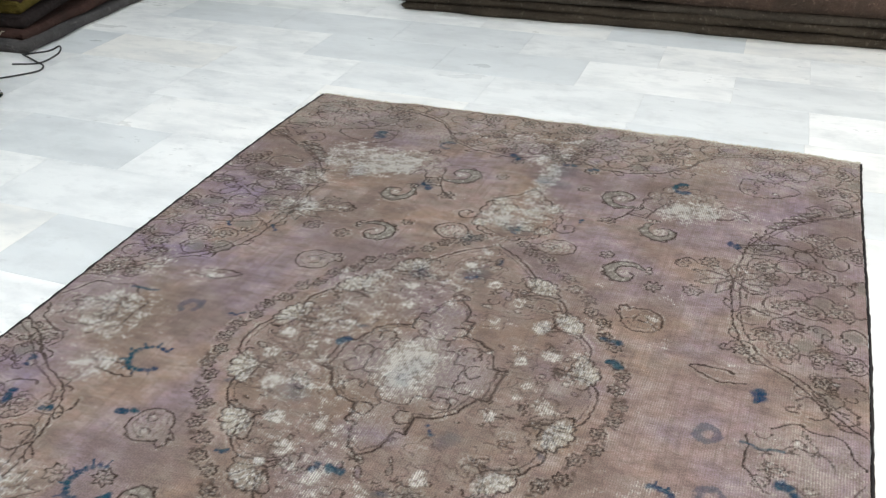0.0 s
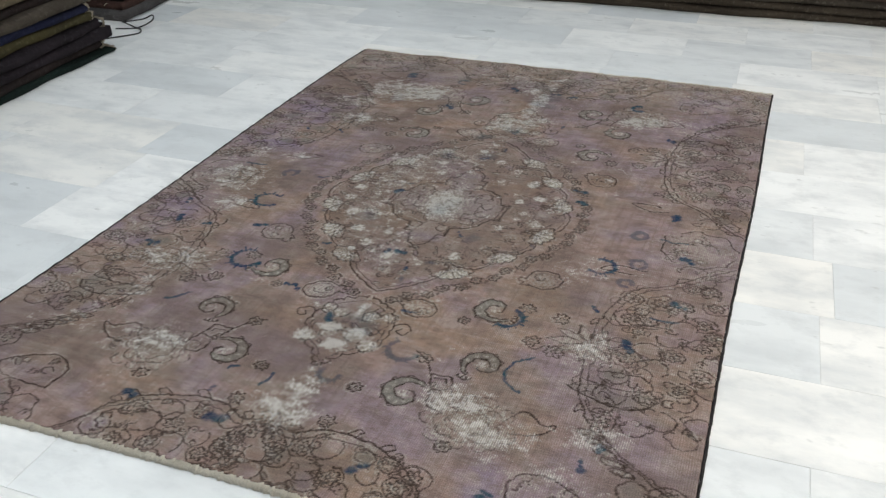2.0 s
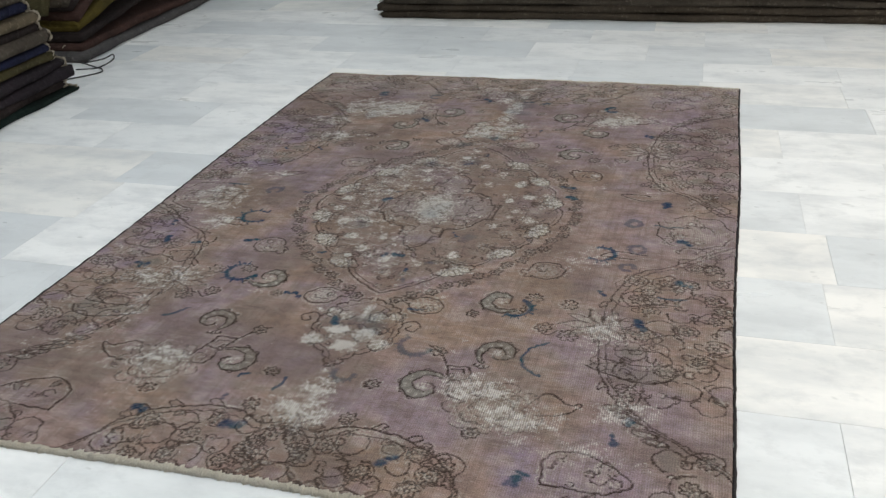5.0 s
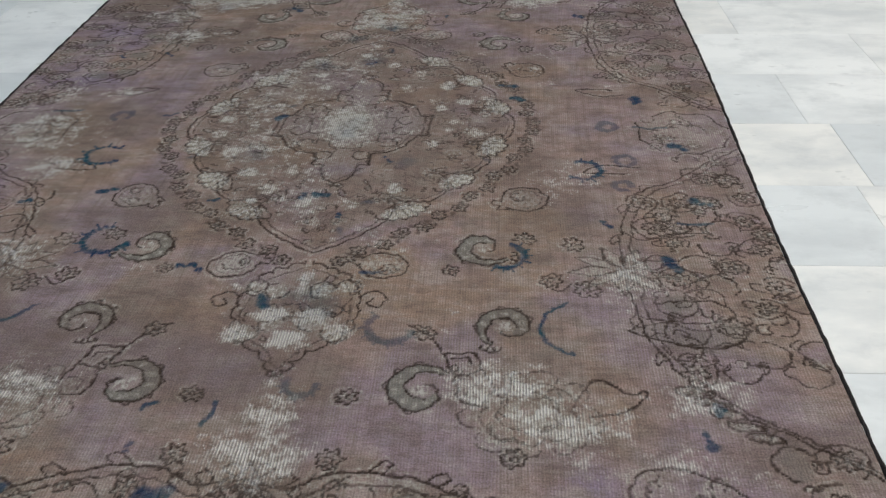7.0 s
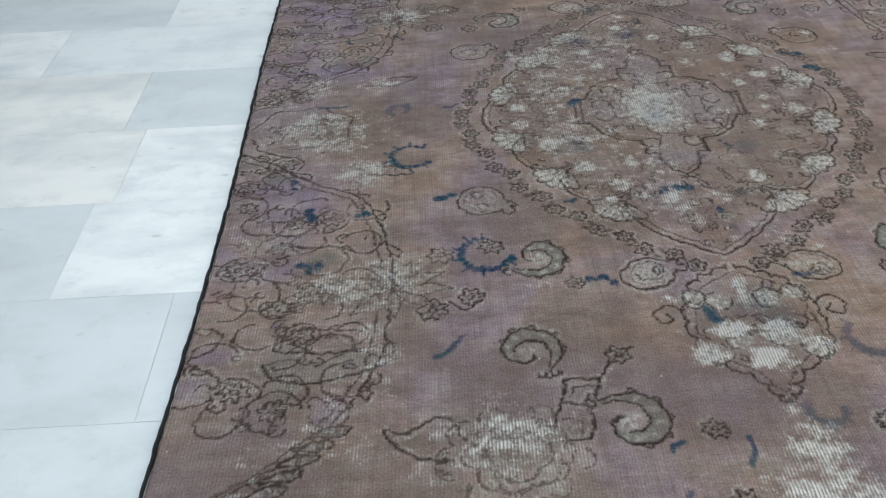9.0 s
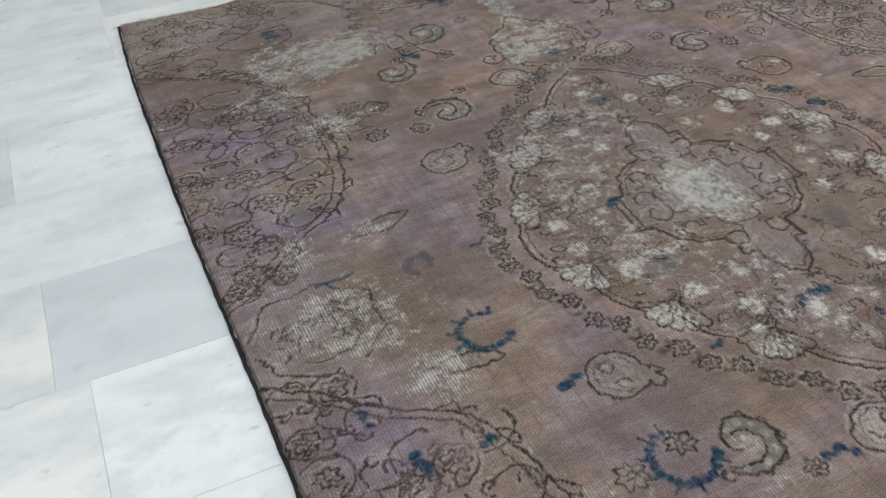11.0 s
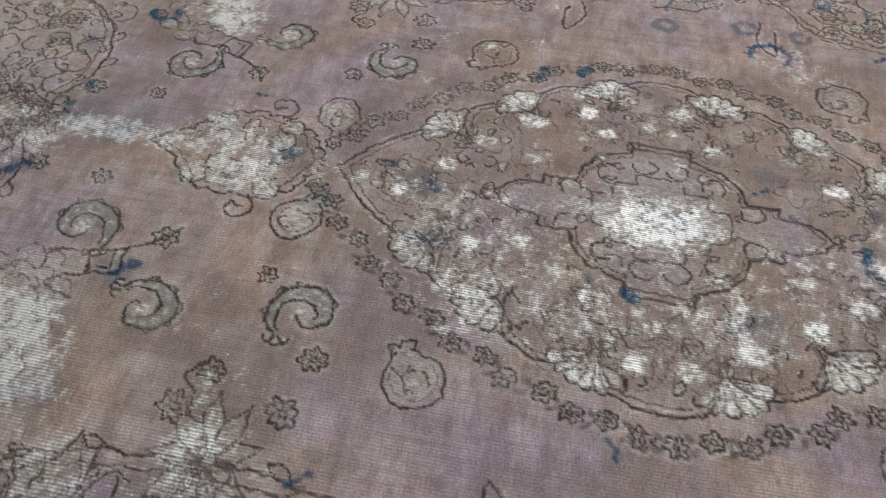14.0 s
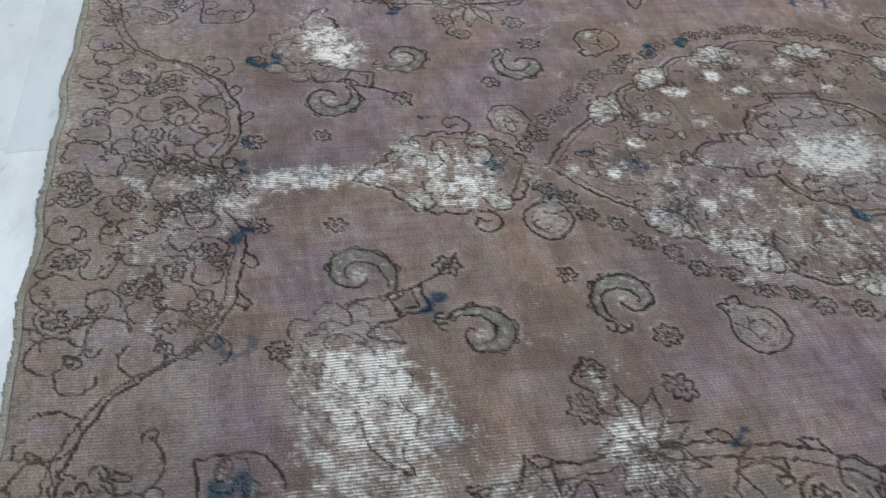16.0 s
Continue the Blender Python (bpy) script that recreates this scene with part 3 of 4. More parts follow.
# flowers scattered inside the medallion, each with its pale heart
for fp, fq, fr in ((0.055, 0.400, 0.030), (0.145, 0.340, 0.032), (0.225, 0.255, 0.034), (0.290, 0.150, 0.034), (0.335, 0.045, 0.032),
                   (0.120, 0.245, 0.026), (0.225, 0.110, 0.026), (0.265, 0.020, 0.024), (0.030, 0.480, 0.024), (0.360, 0.160, 0.020), (0.180, 0.400, 0.018)):
    for sp, sq in FOUR:
        at = flip([(fp, fq)], sp, sq)[0] + (rng.random(2) - 0.5) * 0.014
        glow = 0.45 + 0.55 * rng.random()
        blob(at[0], at[1], fr * 0.70, fr * 0.72, "pale", 0.8 * glow, 0.35, ragged=0.4)
        if rng.random() < 0.75:
            blob(at[0], at[1], fr * 0.75, fr * 0.8, "wear", 0.60 * glow + 0.36, 0.35, ragged=0.4)
        lobes = int(rng.integers(4, 7))
        posy = [(fr * (1.1 + 0.3 * math.cos(lobes * a) + 0.2 * rng.random()) * math.cos(a), fr * (1.1 + 0.3 * math.cos(lobes * a) + 0.2 * rng.random()) * math.sin(a)) for a in np.linspace(0, 3.6 + 2.4 * rng.random(), 20)]
        stroke(turned(posy, at[0], at[1], rng.random() * 6), 0.0046, value=0.5)
        stroke(turned(arc(fr * 1.8, 0, 1.6 + rng.random()), at[0], at[1], rng.random() * 6), 0.0042, value=0.4)
        if rng.random() < 0.45:
            tilt = rng.random() * 6
            blob(at[0] + fr * 1.6 * math.cos(tilt), at[1] + fr * 1.6 * math.sin(tilt), fr * 0.55, fr * 0.3, "violet" if rng.random() < 0.6 else "blue", 0.55, 0.5, tilt)

spots = np.random.default_rng(3)
for k in range(120):
    fp, fq = spots.random() * 0.40, spots.random() * 0.60
    if fp > np.interp(fq, [0, 0.125, 0.33, 0.455, 0.6], [0.40, 0.37, 0.25, 0.11, 0.01]) or (fp < 0.2 and fq < 0.28 and k % 3):
        continue
    for sp, sq in FOUR:
        at = flip([(fp, fq)], sp, sq)[0]
        sprig(at[0], at[1], 0.008 + 0.010 * spots.random())

# pendants beyond both tips, with ears, and the leaves that flank them
for sq in (1, -1):
    bell = [(0.0, 0.640), (0.045, 0.665), (0.085, 0.690), (0.110, 0.735), (0.122, 0.800), (0.112, 0.865), (0.080, 0.905), (0.035, 0.945), (0.012, 0.985), (0.0, 1.000)]
    for sp in (1, -1):
        curve = smooth(bell, 10)
        wob = curve + 0.006 * np.stack([np.cos(np.arange(len(curve)) * 0.9), np.sin(np.arange(len(curve)) * 0.9)], 1)
        stroke(flip(wob, sp, sq), 0.0065)
        stroke(flip(0.88 * (curve - [0, 0.81]) + [0, 0.81], sp, sq), 0.0045, value=0.7)
        ear = smooth([(0.118, 0.760), (0.150, 0.740), (0.175, 0.762), (0.165, 0.790), (0.140, 0.785), (0.150, 0.765)], 5)
        stroke(flip(ear, sp, sq), 0.0065)
        for bp, bq in ((0.045, 0.740), (0.040, 0.845), (0.085, 0.880), (0.095, 0.730)):
            at = flip([(bp, bq)], sp, sq)[0]
            blob(at[0], at[1], 0.026, 0.024, "pale", 0.95, 0.3, ragged=0.4)
            stroke(turned(arc(0.026, 0, 4.5), at[0], at[1], rng.random() * 6), 0.005)
        for _ in range(9):
            at = flip([(0.10 * rng.random(), 0.80 + 0.20 * (rng.random() - 0.5))], sp, sq)[0]
            sprig(at[0], at[1], 0.009 + 0.012 * rng.random())
        drop_at = flip([(0.155, 0.650)], sp, sq)[0]
        drop(drop_at[0], drop_at[1], 0.055, 0.045, 0.3 * sp * sq + (0 if sp > 0 else math.pi), "pale", 0.6)
        leaf = flip([(0.455, 0.375)], sp, sq)[0]
        drop(leaf[0], leaf[1], 0.055, 0.052, (0 if sp > 0 else math.pi) - 0.5 * sp * sq, "amber" if (sp, sq) == (1, 1) else "pale", 0.45)
        curl = flip([(0.365, 0.575)], sp, sq)[0]
        scroll(curl[0], curl[1], 0.062, *mirrored(1, -1.6, sp, sq), "green")
        bud = flip([(0.455, 0.540)], sp, sq)[0]
        rosette(bud[0], bud[1], 0.021)
        blossom = flip([(0.300, 0.660)], sp, sq)[0]
        rosette(blossom[0], blossom[1], 0.016, 6)

# bouquets in the four quarters: a buckle, two curled leaves, a worn peony, buds and a small leaf
for sp, sq in FOUR:
    up = flip([(0.415, 0.840)], sp, sq)[0]
    low = flip([(0.262, 1.022)], sp, sq)[0]
    scroll(up[0], up[1], 0.060, *mirrored(1, 0.0, sp, sq), "green")
    scroll(low[0], low[1], 0.064, *mirrored(-1, -1.75, sp, sq), "green")
    buckle = [(0.295, 0.920), (0.355, 0.915), (0.365, 0.965), (0.318, 0.985), (0.295, 0.920)]
    stroke(flip(buckle, sp, sq), 0.007)
    stroke(flip([(0.31, 0.935), (0.345, 0.932), (0.35, 0.955)], sp, sq), 0.005)
    for stem in ([(0.300, 0.925), (0.270, 0.880), (0.225, 0.845)], [(0.365, 0.960), (0.40, 1.03), (0.42, 0.97)], [(0.32, 0.985), (0.33, 1.04), (0.37, 1.05)]):
        stroke(flip(smooth(stem, 6), sp, sq), 0.0065)
    tip = flip([(0.255, 0.865)], sp, sq)[0]
    rosette(tip[0], tip[1], 0.020, 6)
    for k in range(30):
        a, far = 2 * math.pi * k / 9 + 0.3 * rng.random(), (0.95, 0.6, 0.3)[k // 11]
        at = flip([(0.450 + 0.105 * far * math.cos(a), 1.065 + 0.085 * far * math.sin(a))], sp, sq)[0]
        stroke(turned(arc(0.020 + 0.008 * rng.random(), -1.4, 1.4, 8), at[0], at[1], math.atan2(math.sin(a) * sq, math.cos(a) * sp)), 0.0048, value=0.7)
        blob(at[0], at[1], 0.022, 0.016, "pale", 0.35 + 0.4 * rng.random(), 0.5, rng.random() * 3, 0.4)
    leafy = smooth([(0.53, 1.03), (0.555, 0.985), (0.59, 0.985), (0.62, 1.01), (0.655, 1.0), (0.64, 1.03), (0.60, 1.06), (0.55, 1.07)], 5)
    stroke(flip(leafy, sp, sq), 0.0065)
    for rp, rq, rr in ((0.505, 0.690, 0.020), (0.555, 0.560, 0.022), (0.575, 0.720, 0.024), (0.125, 1.185, 0.020), (0.135, 1.045, 0.017), (0.42, 1.17, 0.018)):
        at = flip([(rp, rq)], sp, sq)[0]
        rosette(at[0], at[1], rr, 7, 0.25)
    twig = [(0.485, 0.700), (0.520, 0.725), (0.545, 0.700)]
    stroke(flip(smooth(twig, 5), sp, sq), 0.006)

# lily on the inner line of the side border, palmettes on the carpet's flanks, the border's double vine
for sp, sq in FOUR:
    hub = np.array([0.650, 0.650])
    for k in range(9):
        a = 2 * math.pi * k / 9 + 0.2
        tipp = hub + np.array([0.115 * math.cos(a), 0.085 * math.sin(a)])
        wing = np.array([-math.sin(a), math.cos(a)]) * 0.017
        mid = 0.55 * tipp + 0.45 * hub
        stroke(flip([hub, mid + wing, tipp, mid - wing, hub], sp, sq), 0.005, value=0.85)
        at = flip([mid], sp, sq)[0]
        blob(at[0], at[1], 0.045, 0.012, "pale", 0.55, 0.5, math.atan2(math.sin(a) * sq, math.cos(a) * sp))
    vine = smooth([(0.985, 0.105), (0.900, 0.175), (0.815, 0.265), (0.725, 0.325), (0.680, 0.420), (0.655, 0.540), (0.652, 0.640), (0.662, 0.790), (0.685, 0.885), (0.735, 0.975), (0.800, 1.050), (0.885, 1.110), (0.985, 1.190)], 8)
    stroke(flip(vine, sp, sq), 0.0065)
    stroke(flip(vine + [0.022, 0.006], sp, sq), 0.0055, value=0.85)
    for k in range(4, len(vine) - 6, 9):
        tooth = vine[k] + np.array([-0.016, 0.0])
        stroke(flip([vine[k], tooth + [0, 0.016], tooth + [-0.006, 0.0], tooth + [0.0, -0.014], vine[k - 2]], sp, sq), 0.005)
    for leaf in ([(0.665, 0.50), (0.70, 0.535), (0.76, 0.505), (0.84, 0.495)], [(0.66, 0.80), (0.76, 0.815), (0.845, 0.79), (0.80, 0.745), (0.70, 0.76)], [(0.70, 0.24), (0.635, 0.245), (0.60, 0.235), (0.66, 0.20), (0.73, 0.21)]):
        stroke(flip(smooth(leaf, 6), sp, sq), 0.006)
    for k in range(5):
        at = flip([(0.745 + 0.022 * k, 0.995 + 0.028 * k)], sp, sq)[0]
        drop(at[0] - sp * 0.012, at[1], 0.026, 0.011, math.atan2(-sq * 0.2, -sp), "pale", 0.6)
for sp, sq in FOUR:
    under = smooth([(0.860, 0.830), (0.835, 0.868), (0.780, 0.885), (0.715, 0.872), (0.640, 0.840)], 6)
    back = smooth([(0.860, 0.830), (0.815, 0.825), (0.765, 0.838), (0.715, 0.815), (0.640, 0.840)], 6)
    for a, b in zip(under[::2], back[::2]):
        mid = flip([(a + b) / 2], sp, sq)[0]
        blob(mid[0], mid[1], 0.022, 0.6 * abs(a[1] - b[1]) + 0.004, "green", 0.40, 0.4)
    stroke(flip(under, sp, sq), 0.0085)
    stroke(flip(back, sp, sq), 0.0050, value=0.7)
for sp in (1, -1):
    pal = [(0.86 + 0.115 * math.cos(a) * (1 + 0.07 * math.cos(7 * a)), -0.015 + 0.120 * math.sin(a) * (1 + 0.07 * math.sin(8 * a))) for a in np.linspace(0, 2 * math.pi, 60)]
    for cut_a, cut_b in ((2, 22), (25, 41), (44, 58)):
        stroke(flip(pal[cut_a:cut_b], sp, 1), 0.0060)
    stroke(flip([(0.86 + 0.62 * (a - 0.86), 0.55 * (b + 0.015) - 0.035) for a, b in pal[4:50]], sp, 1), 0.0048, value=0.8)
    for k in range(16):
        at = flip([(0.86 + 0.16 * (rng.random() - 0.5), -0.015 + 0.18 * (rng.random() - 0.5))], sp, 1)[0]
        sprig(at[0], at[1], 0.012 + 0.014 * rng.random())
    blob(0.86 * sp, MID - 0.015, 0.1, 0.11, "pale", 0.35, 0.5, 0, 0.5)

# arches and palmettes along both ends
for sp, sq in FOUR:
    arch = smooth([(0.0, 1.195), (0.030, 1.235), (0.075, 1.245), (0.140, 1.215), (0.240, 1.215), (0.330, 1.245), (0.405, 1.300), (0.450, 1.375), (0.510, 1.440), (0.590, 1.475), (0.730, 1.500)], 8)
    stroke(flip(arch, sp, sq), 0.0070)
    stroke(flip(arch + [0.006, 0.022], sp, sq), 0.0055, value=0.85)
    for k in range(6, 50, 8):
        a = arch[k] + [0.0, -0.018]
        stroke(flip([arch[k], a + [0.018, 0], a + [0.006, -0.012], a + [-0.014, 0], arch[k - 2]], sp, sq), 0.005)
    corner = smooth([(0.605, 1.300), (0.600, 1.215), (0.650, 1.180), (0.705, 1.185), (0.760, 1.215), (0.790, 1.255), (0.745, 1.290), (0.690, 1.300), (0.605, 1.300)], 6)
    stroke(flip(corner, sp, sq), 0.0065)
    for k in range(9):
        at = flip([(0.62 + 0.15 * rng.random(), 1.20 + 0.09 * rng.random())], sp, sq)[0]
        sprig(at[0], at[1], 0.012 + 0.01 * rng.random())
    star = [(0.66, 1.345), (0.69, 1.325), (0.715, 1.30), (0.74, 1.335), (0.775, 1.345), (0.735, 1.37), (0.70, 1.36), (0.66, 1.345)]
    stroke(flip(star, sp, sq), 0.006)
    palm = smooth([(0.0, 1.225), (0.045, 1.255), (0.075, 1.305), (0.060, 1.355), (0.0, 1.385)], 6)
    stroke(flip(palm, sp, sq), 0.006)
    for k in range(4):
        at = flip([(0.012 + 0.018 * k, 1.25 + 0.032 * k)], sp, sq)[0]
        rosette(at[0], at[1], 0.020, 6, 0.4)


def vines(p0, p1, d0, d1, step):
    """Curling tendrils and rosettes that fill a stretch of the border."""
    row = 0
    d = d0
    while d < d1:
        p = p0 + (step / 2 if row % 2 else 0)
        while p < p1:
            for sp, sq in FOUR:
                at = flip([(p + (rng.random() - 0.5) * step * 0.5, d + (rng.random() - 0.5) * step * 0.5)], sp, sq)[0]
                pick = rng.random()
                if pick < 0.42:
                    rosette(at[0], at[1], 0.017 + 0.006 * rng.random(), 7, 0.2 + 0.3 * rng.random())
                a0 = rng.random() * 6.3
                big = arc(step * (0.36 + 0.2 * rng.random()), 0, 3.6 + rng.random() * 1.4)
                stroke(turned(big, at[0], at[1], a0, 1, rng.choice([-1, 1])), 0.0058, value=0.9)
                end = turned(big, at[0], at[1], a0)[-1]
                stroke(turned(arc(step * 0.16, 0, 4.2, 8), end[0], end[1], a0 + 2), 0.0058, value=0.9)
                for _ in range(1):
                    sprig(at[0] + (rng.random() - 0.5) * step, at[1] + (rng.random() - 0.5) * step, 0.009 + 0.010 * rng.random())
                if pick > 0.7:
                    blob(at[0], at[1], step * 0.4, step * 0.3, "green" if pick > 0.85 else "violet", 0.6, 0.4, a0)
            p += step
        d += step * 0.8
        row += 1


vines(0.72, 0.975, 0.36, 0.98, 0.082)
vines(0.875, 0.975, 0.16, 0.30, 0.07)
vines(0.03, 0.42, 1.275, 1.56, 0.074)
vines(0.46, 0.96, 1.50, 1.56, 0.080)
vines(0.62, 0.96, 1.38, 1.48, 0.085)
vines(0.86, 0.97, 1.16, 1.34, 0.08)


def spot(p, q, r, value):
    """A few knots of dark dye, close together."""
    lean = rng.random() * 3.1
    for k in (-1, 0, 1):
        dp, dq = 0.8 * r * k * math.cos(lean), 0.8 * r * k * math.sin(lean)
        blob(p + dp + 0.3 * r * (rng.random() - 0.5), q + dq + 0.6 * r * (rng.random() - 0.5), r * (0.45 + 0.35 * rng.random()), r * (0.35 + 0.3 * rng.random()), "blue", value, 0.3, rng.random() * 3, 0.6)


# dark blue and teal knots that kept their dye: rings and crescents, dashes, spots
for bp, bq, r, a0, a1 in ((-0.605, -0.238, 0.045, 1.0, 5.6), (0.598, -0.300, 0.042, -2.2, 1.9), (-0.465, -0.632, 0.050, 1.6, 6.0), (0.405, -0.672, 0.045, -1.9, 1.0),
                          (0.190, -0.925, 0.042, 2.2, 6.0), (0.702, -0.245, 0.024, 0, 6.3), (0.671, -0.060, 0.022, 0, 6.3), (-0.640, -0.006, 0.024, -0.6, 4.2),
                          (0.050, -1.090, 0.028, 2.8, 6.2), (0.005, -0.112, 0.018, 2.0, 5.0), (0.688, -0.371, 0.020, 0, 5.0), (-0.400, 1.168, 0.026, 0.8, 5.2), (0.430, 1.085, 0.030, 1.5, 5.5)):
    ring = turned(arc(r, a0, a1, 16), bp, bq, 0)
    strong = 0.55 if r <= 0.028 or (bp, bq) == (0.190, -0.925) else 1.0
    for k, (x, y) in enumerate(ring):
        blob(x, y, 0.0085, 0.0085, "blue", strong, 0.3, ragged=0.5)
        if k % 2 == 0 and r > 0.025:
            stroke([(x, y), (x + (x - bp) * 0.38, y + (y - bq) * 0.38)], 0.008, "blue", strong)
for bp, bq, dp, dq in ((-0.575, -0.915, 0.05, 0.05), (-0.100, -1.185, 0.008, 0.05), (-0.530, -0.012, 0.035, 0.018), (0.110, -0.747, 0.045, 0.004), 
                       (0.790, -0.530, 0.07, 0.004), (0.735, -0.062, 0.09, 0.002), (-0.830, 0.030, 0.07, 0.006), (-0.020, 0.985, 0.045, 0.012), (-0.66, 0.45, 0.02, -0.03)):
    stroke(smooth([(bp, bq), (bp + dp * 0.5 + 0.004, bq + dq * 0.5 - 0.005), (bp + dp, bq + dq)], 5), 0.015, "blue", 0.85)
for bp, bq, r in ((-0.537, -0.418, 0.017), (-0.262, -0.722, 0.017), (-0.232, -0.735, 0.016), (-0.072, -0.845, 0.020), (0.751, -0.700, 0.024), (0.853, -0.440, 0.022),
                  (0.629, -0.539, 0.015), (-0.067, -0.436, 0.016), (-0.025, -0.432, 0.016), (-0.272, -0.461, 0.012), (0.034, -0.525, 0.010), (-0.776, 0.418, 0.014), (-0.860, -0.332, 0.018),
                  (-0.824, -0.455, 0.018), (-0.709, -0.465, 0.014), (0.837, -0.176, 0.020), (0.760, 0.101, 0.020), (0.411, 0.191, 0.022), (0.434, 0.103, 0.018), (-0.804, -0.638, 0.020)):
    spot(bp, bq, r, 1.0)
for bp, bq, r in ((0.132, 1.124, 0.020), (0.042, 1.139, 0.022), (-0.146, 1.148, 0.022), (0.020, 0.646, 0.018), (-0.339, 0.837, 0.020), (-0.012, 0.351, 0.014), (-0.653, 1.186, 0.03),
                  (0.636, 0.764, 0.018), (-0.39, -1.322, 0.020), (-0.128, -1.335, 0.026), (0.273, -1.364, 0.022), (0.740, -1.185, 0.018), (0.558, -1.365, 0.022), (0.768, -1.114, 0.014),
                  (-0.201, -1.141, 0.012), (-0.206, -1.240, 0.012), (0.180, 0.762, 0.010), (-0.20, -0.02, 0.016), (0.12, -0.26, 0.016)):
    spot(bp, bq, r, 0.9)

stroke(smooth([(0.535, -0.832), (0.490, -0.862), (0.476, -0.905), (0.486, -0.948), (0.530, -0.985)], 6), 0.013, "blue", 0.95)
for bp, bq, rp, rq in ((0.044, 1.106, 0.05, 0.04), (0.007, 0.997, 0.03, 0.06), (0.012, 0.654, 0.03, 0.045), (-0.011, 0.366, 0.03, 0.03), (0.000, -0.095, 0.05, 0.03), (-0.347, 0.853, 0.03, 0.025), (-0.097, 0.561, 0.03, 0.03),
                       (0.159, -0.277, 0.03, 0.02), (-0.217, -0.247, 0.035, 0.03), (-0.603, 0.868, 0.04, 0.03), (-0.146, 0.338, 0.025, 0.04), (-0.52, -0.019, 0.03, 0.014), (0.02, -0.83, 0.04, 0.05)):
    blob(bp, bq, rp, rq, "blue", 0.42, 0.7, rng.random() * 3, 0.9)

# bare patches, strong and faint
for wp, wq, rp, rq, w in ((-0.015, -0.010, 0.050, 0.110, 0.70), (-0.110, 0.320, 0.120, 0.110, 0.52), (-0.250, 0.260, 0.090, 0.090, 0.75), (-0.210, -0.180, 0.120, 0.160, 0.58), (0.456, 0.915, 0.075, 0.075, 1.0), (-0.480, 0.943, 0.070, 0.045, 1.0),
                          (-0.571, 0.973, 0.085, 0.080, 0.85), (-0.691, 0.925, 0.060, 0.060, 0.75), (-0.053, 1.162, 0.050, 0.090, 0.75), (-0.049, 0.709, 0.060, 0.070, 0.90), (0.050, 0.780, 0.070, 0.080, 0.70), (0.010, 1.250, 0.030, 0.160, 0.70), (-0.10, 1.28, 0.26, 0.13, 0.45), (-0.75, 0.80, 0.10, 0.10, 0.55), (-0.83, 0.150, 0.045, 0.10, 0.62), (-0.83, -0.05, 0.11, 0.08, 0.68), (-0.76, -0.17, 0.09, 0.06, 0.62), (-0.93, 0.10, 0.05, 0.13, 0.45), (-0.68, -0.88, 0.05, 0.10, 0.55), (-0.05, -0.49, 0.05, 0.10, 0.60)):
    blob(wp, wq, rp, rq, "wear", w, 0.6, 0.0, 0.6)
for wp, wq, rp, rq, w in ((0.010, -1.165, 0.050, 0.085, 0.95), (0.000, -1.260, 0.085, 0.070, 0.85), (0.400, -1.085, 0.090, 0.065, 0.85), (0.480, -1.160, 0.120, 0.065, 0.80), (-0.470, -1.110, 0.130, 0.075, 0.75),
                          (0.668, -0.745, 0.060, 0.085, 0.80), (-0.045, -0.888, 0.034, 0.026, 1.0), (0.032, -0.892, 0.034, 0.026, 1.0), (0.002, -0.968, 0.034, 0.026, 1.0), (0.004, -0.790, 0.022, 0.060, 0.95), (-0.100, -0.945, 0.030, 0.030, 0.85), (0.100, -0.935, 0.030, 0.030, 0.85), (0.000, -0.890, 0.11, 0.10, 0.35), (-0.010, -0.080, 0.080, 0.105, 0.98), (-0.700, -0.700, 0.130, 0.085, 0.65), (-0.790, -0.110, 0.150, 0.120, 0.55),
                          (-0.720, -0.300, 0.080, 0.060, 0.75), (0.500, 0.945, 0.085, 0.065, 0.90), (0.630, 0.960, 0.080, 0.060, 0.60), (-0.480, 1.005, 0.075, 0.080, 0.90), (-0.570, 0.930, 0.100, 0.110, 0.80)):
    blob(wp, wq, rp, rq, "wear", w, 0.6, 0.0, 0.55)
for wp, wq, rp, rq, w in ((-0.020, 0.420, 0.030, 0.480, 0.60), (-0.260, 0.080, 0.120, 0.280, 0.60), (-0.150, -0.330, 0.110, 0.120, 0.50), (-0.640, 1.030, 0.150, 0.070, 0.75), (-0.630, 0.590, 0.050, 0.050, 0.95), (-0.700, 0.800, 0.080, 0.050, 0.75), (0.005, 0.980, 0.042, 0.300, 0.95), (-0.010, 1.310, 0.090, 0.100, 0.55), (0.010, 0.740, 0.100, 0.140, 0.75), (-0.190, 0.150, 0.190, 0.240, 0.55), (-0.310, 0.230, 0.055, 0.050, 0.85),
                          (-0.690, 0.600, 0.085, 0.080, 0.70), (-0.680, 0.790, 0.060, 0.080, 0.55), (0.690, -1.260, 0.100, 0.060, 0.60), (0.740, -1.080, 0.070, 0.060, 0.75), (0.570, -1.240, 0.080, 0.050, 0.45),
                          (-0.060, -0.400, 0.060, 0.200, 0.55), (-0.760, -0.950, 0.100, 0.060, 0.40), (-0.900, -0.560, 0.080, 0.120, 0.45), (0.330, 0.520, 0.060, 0.050, 0.25), (-0.690, 0.150, 0.060, 0.040, 0.70),
                          (0.820, -0.120, 0.110, 0.070, 0.45), (0.850, -0.760, 0.110, 0.080, 0.35), (-0.330, -1.380, 0.160, 0.060, 0.25), (0.680, 0.640, 0.060, 0.050, 0.55)):
    blob(wp, wq, rp, rq, "wear", 0.9 * w, 0.7, 0.0, 0.55)

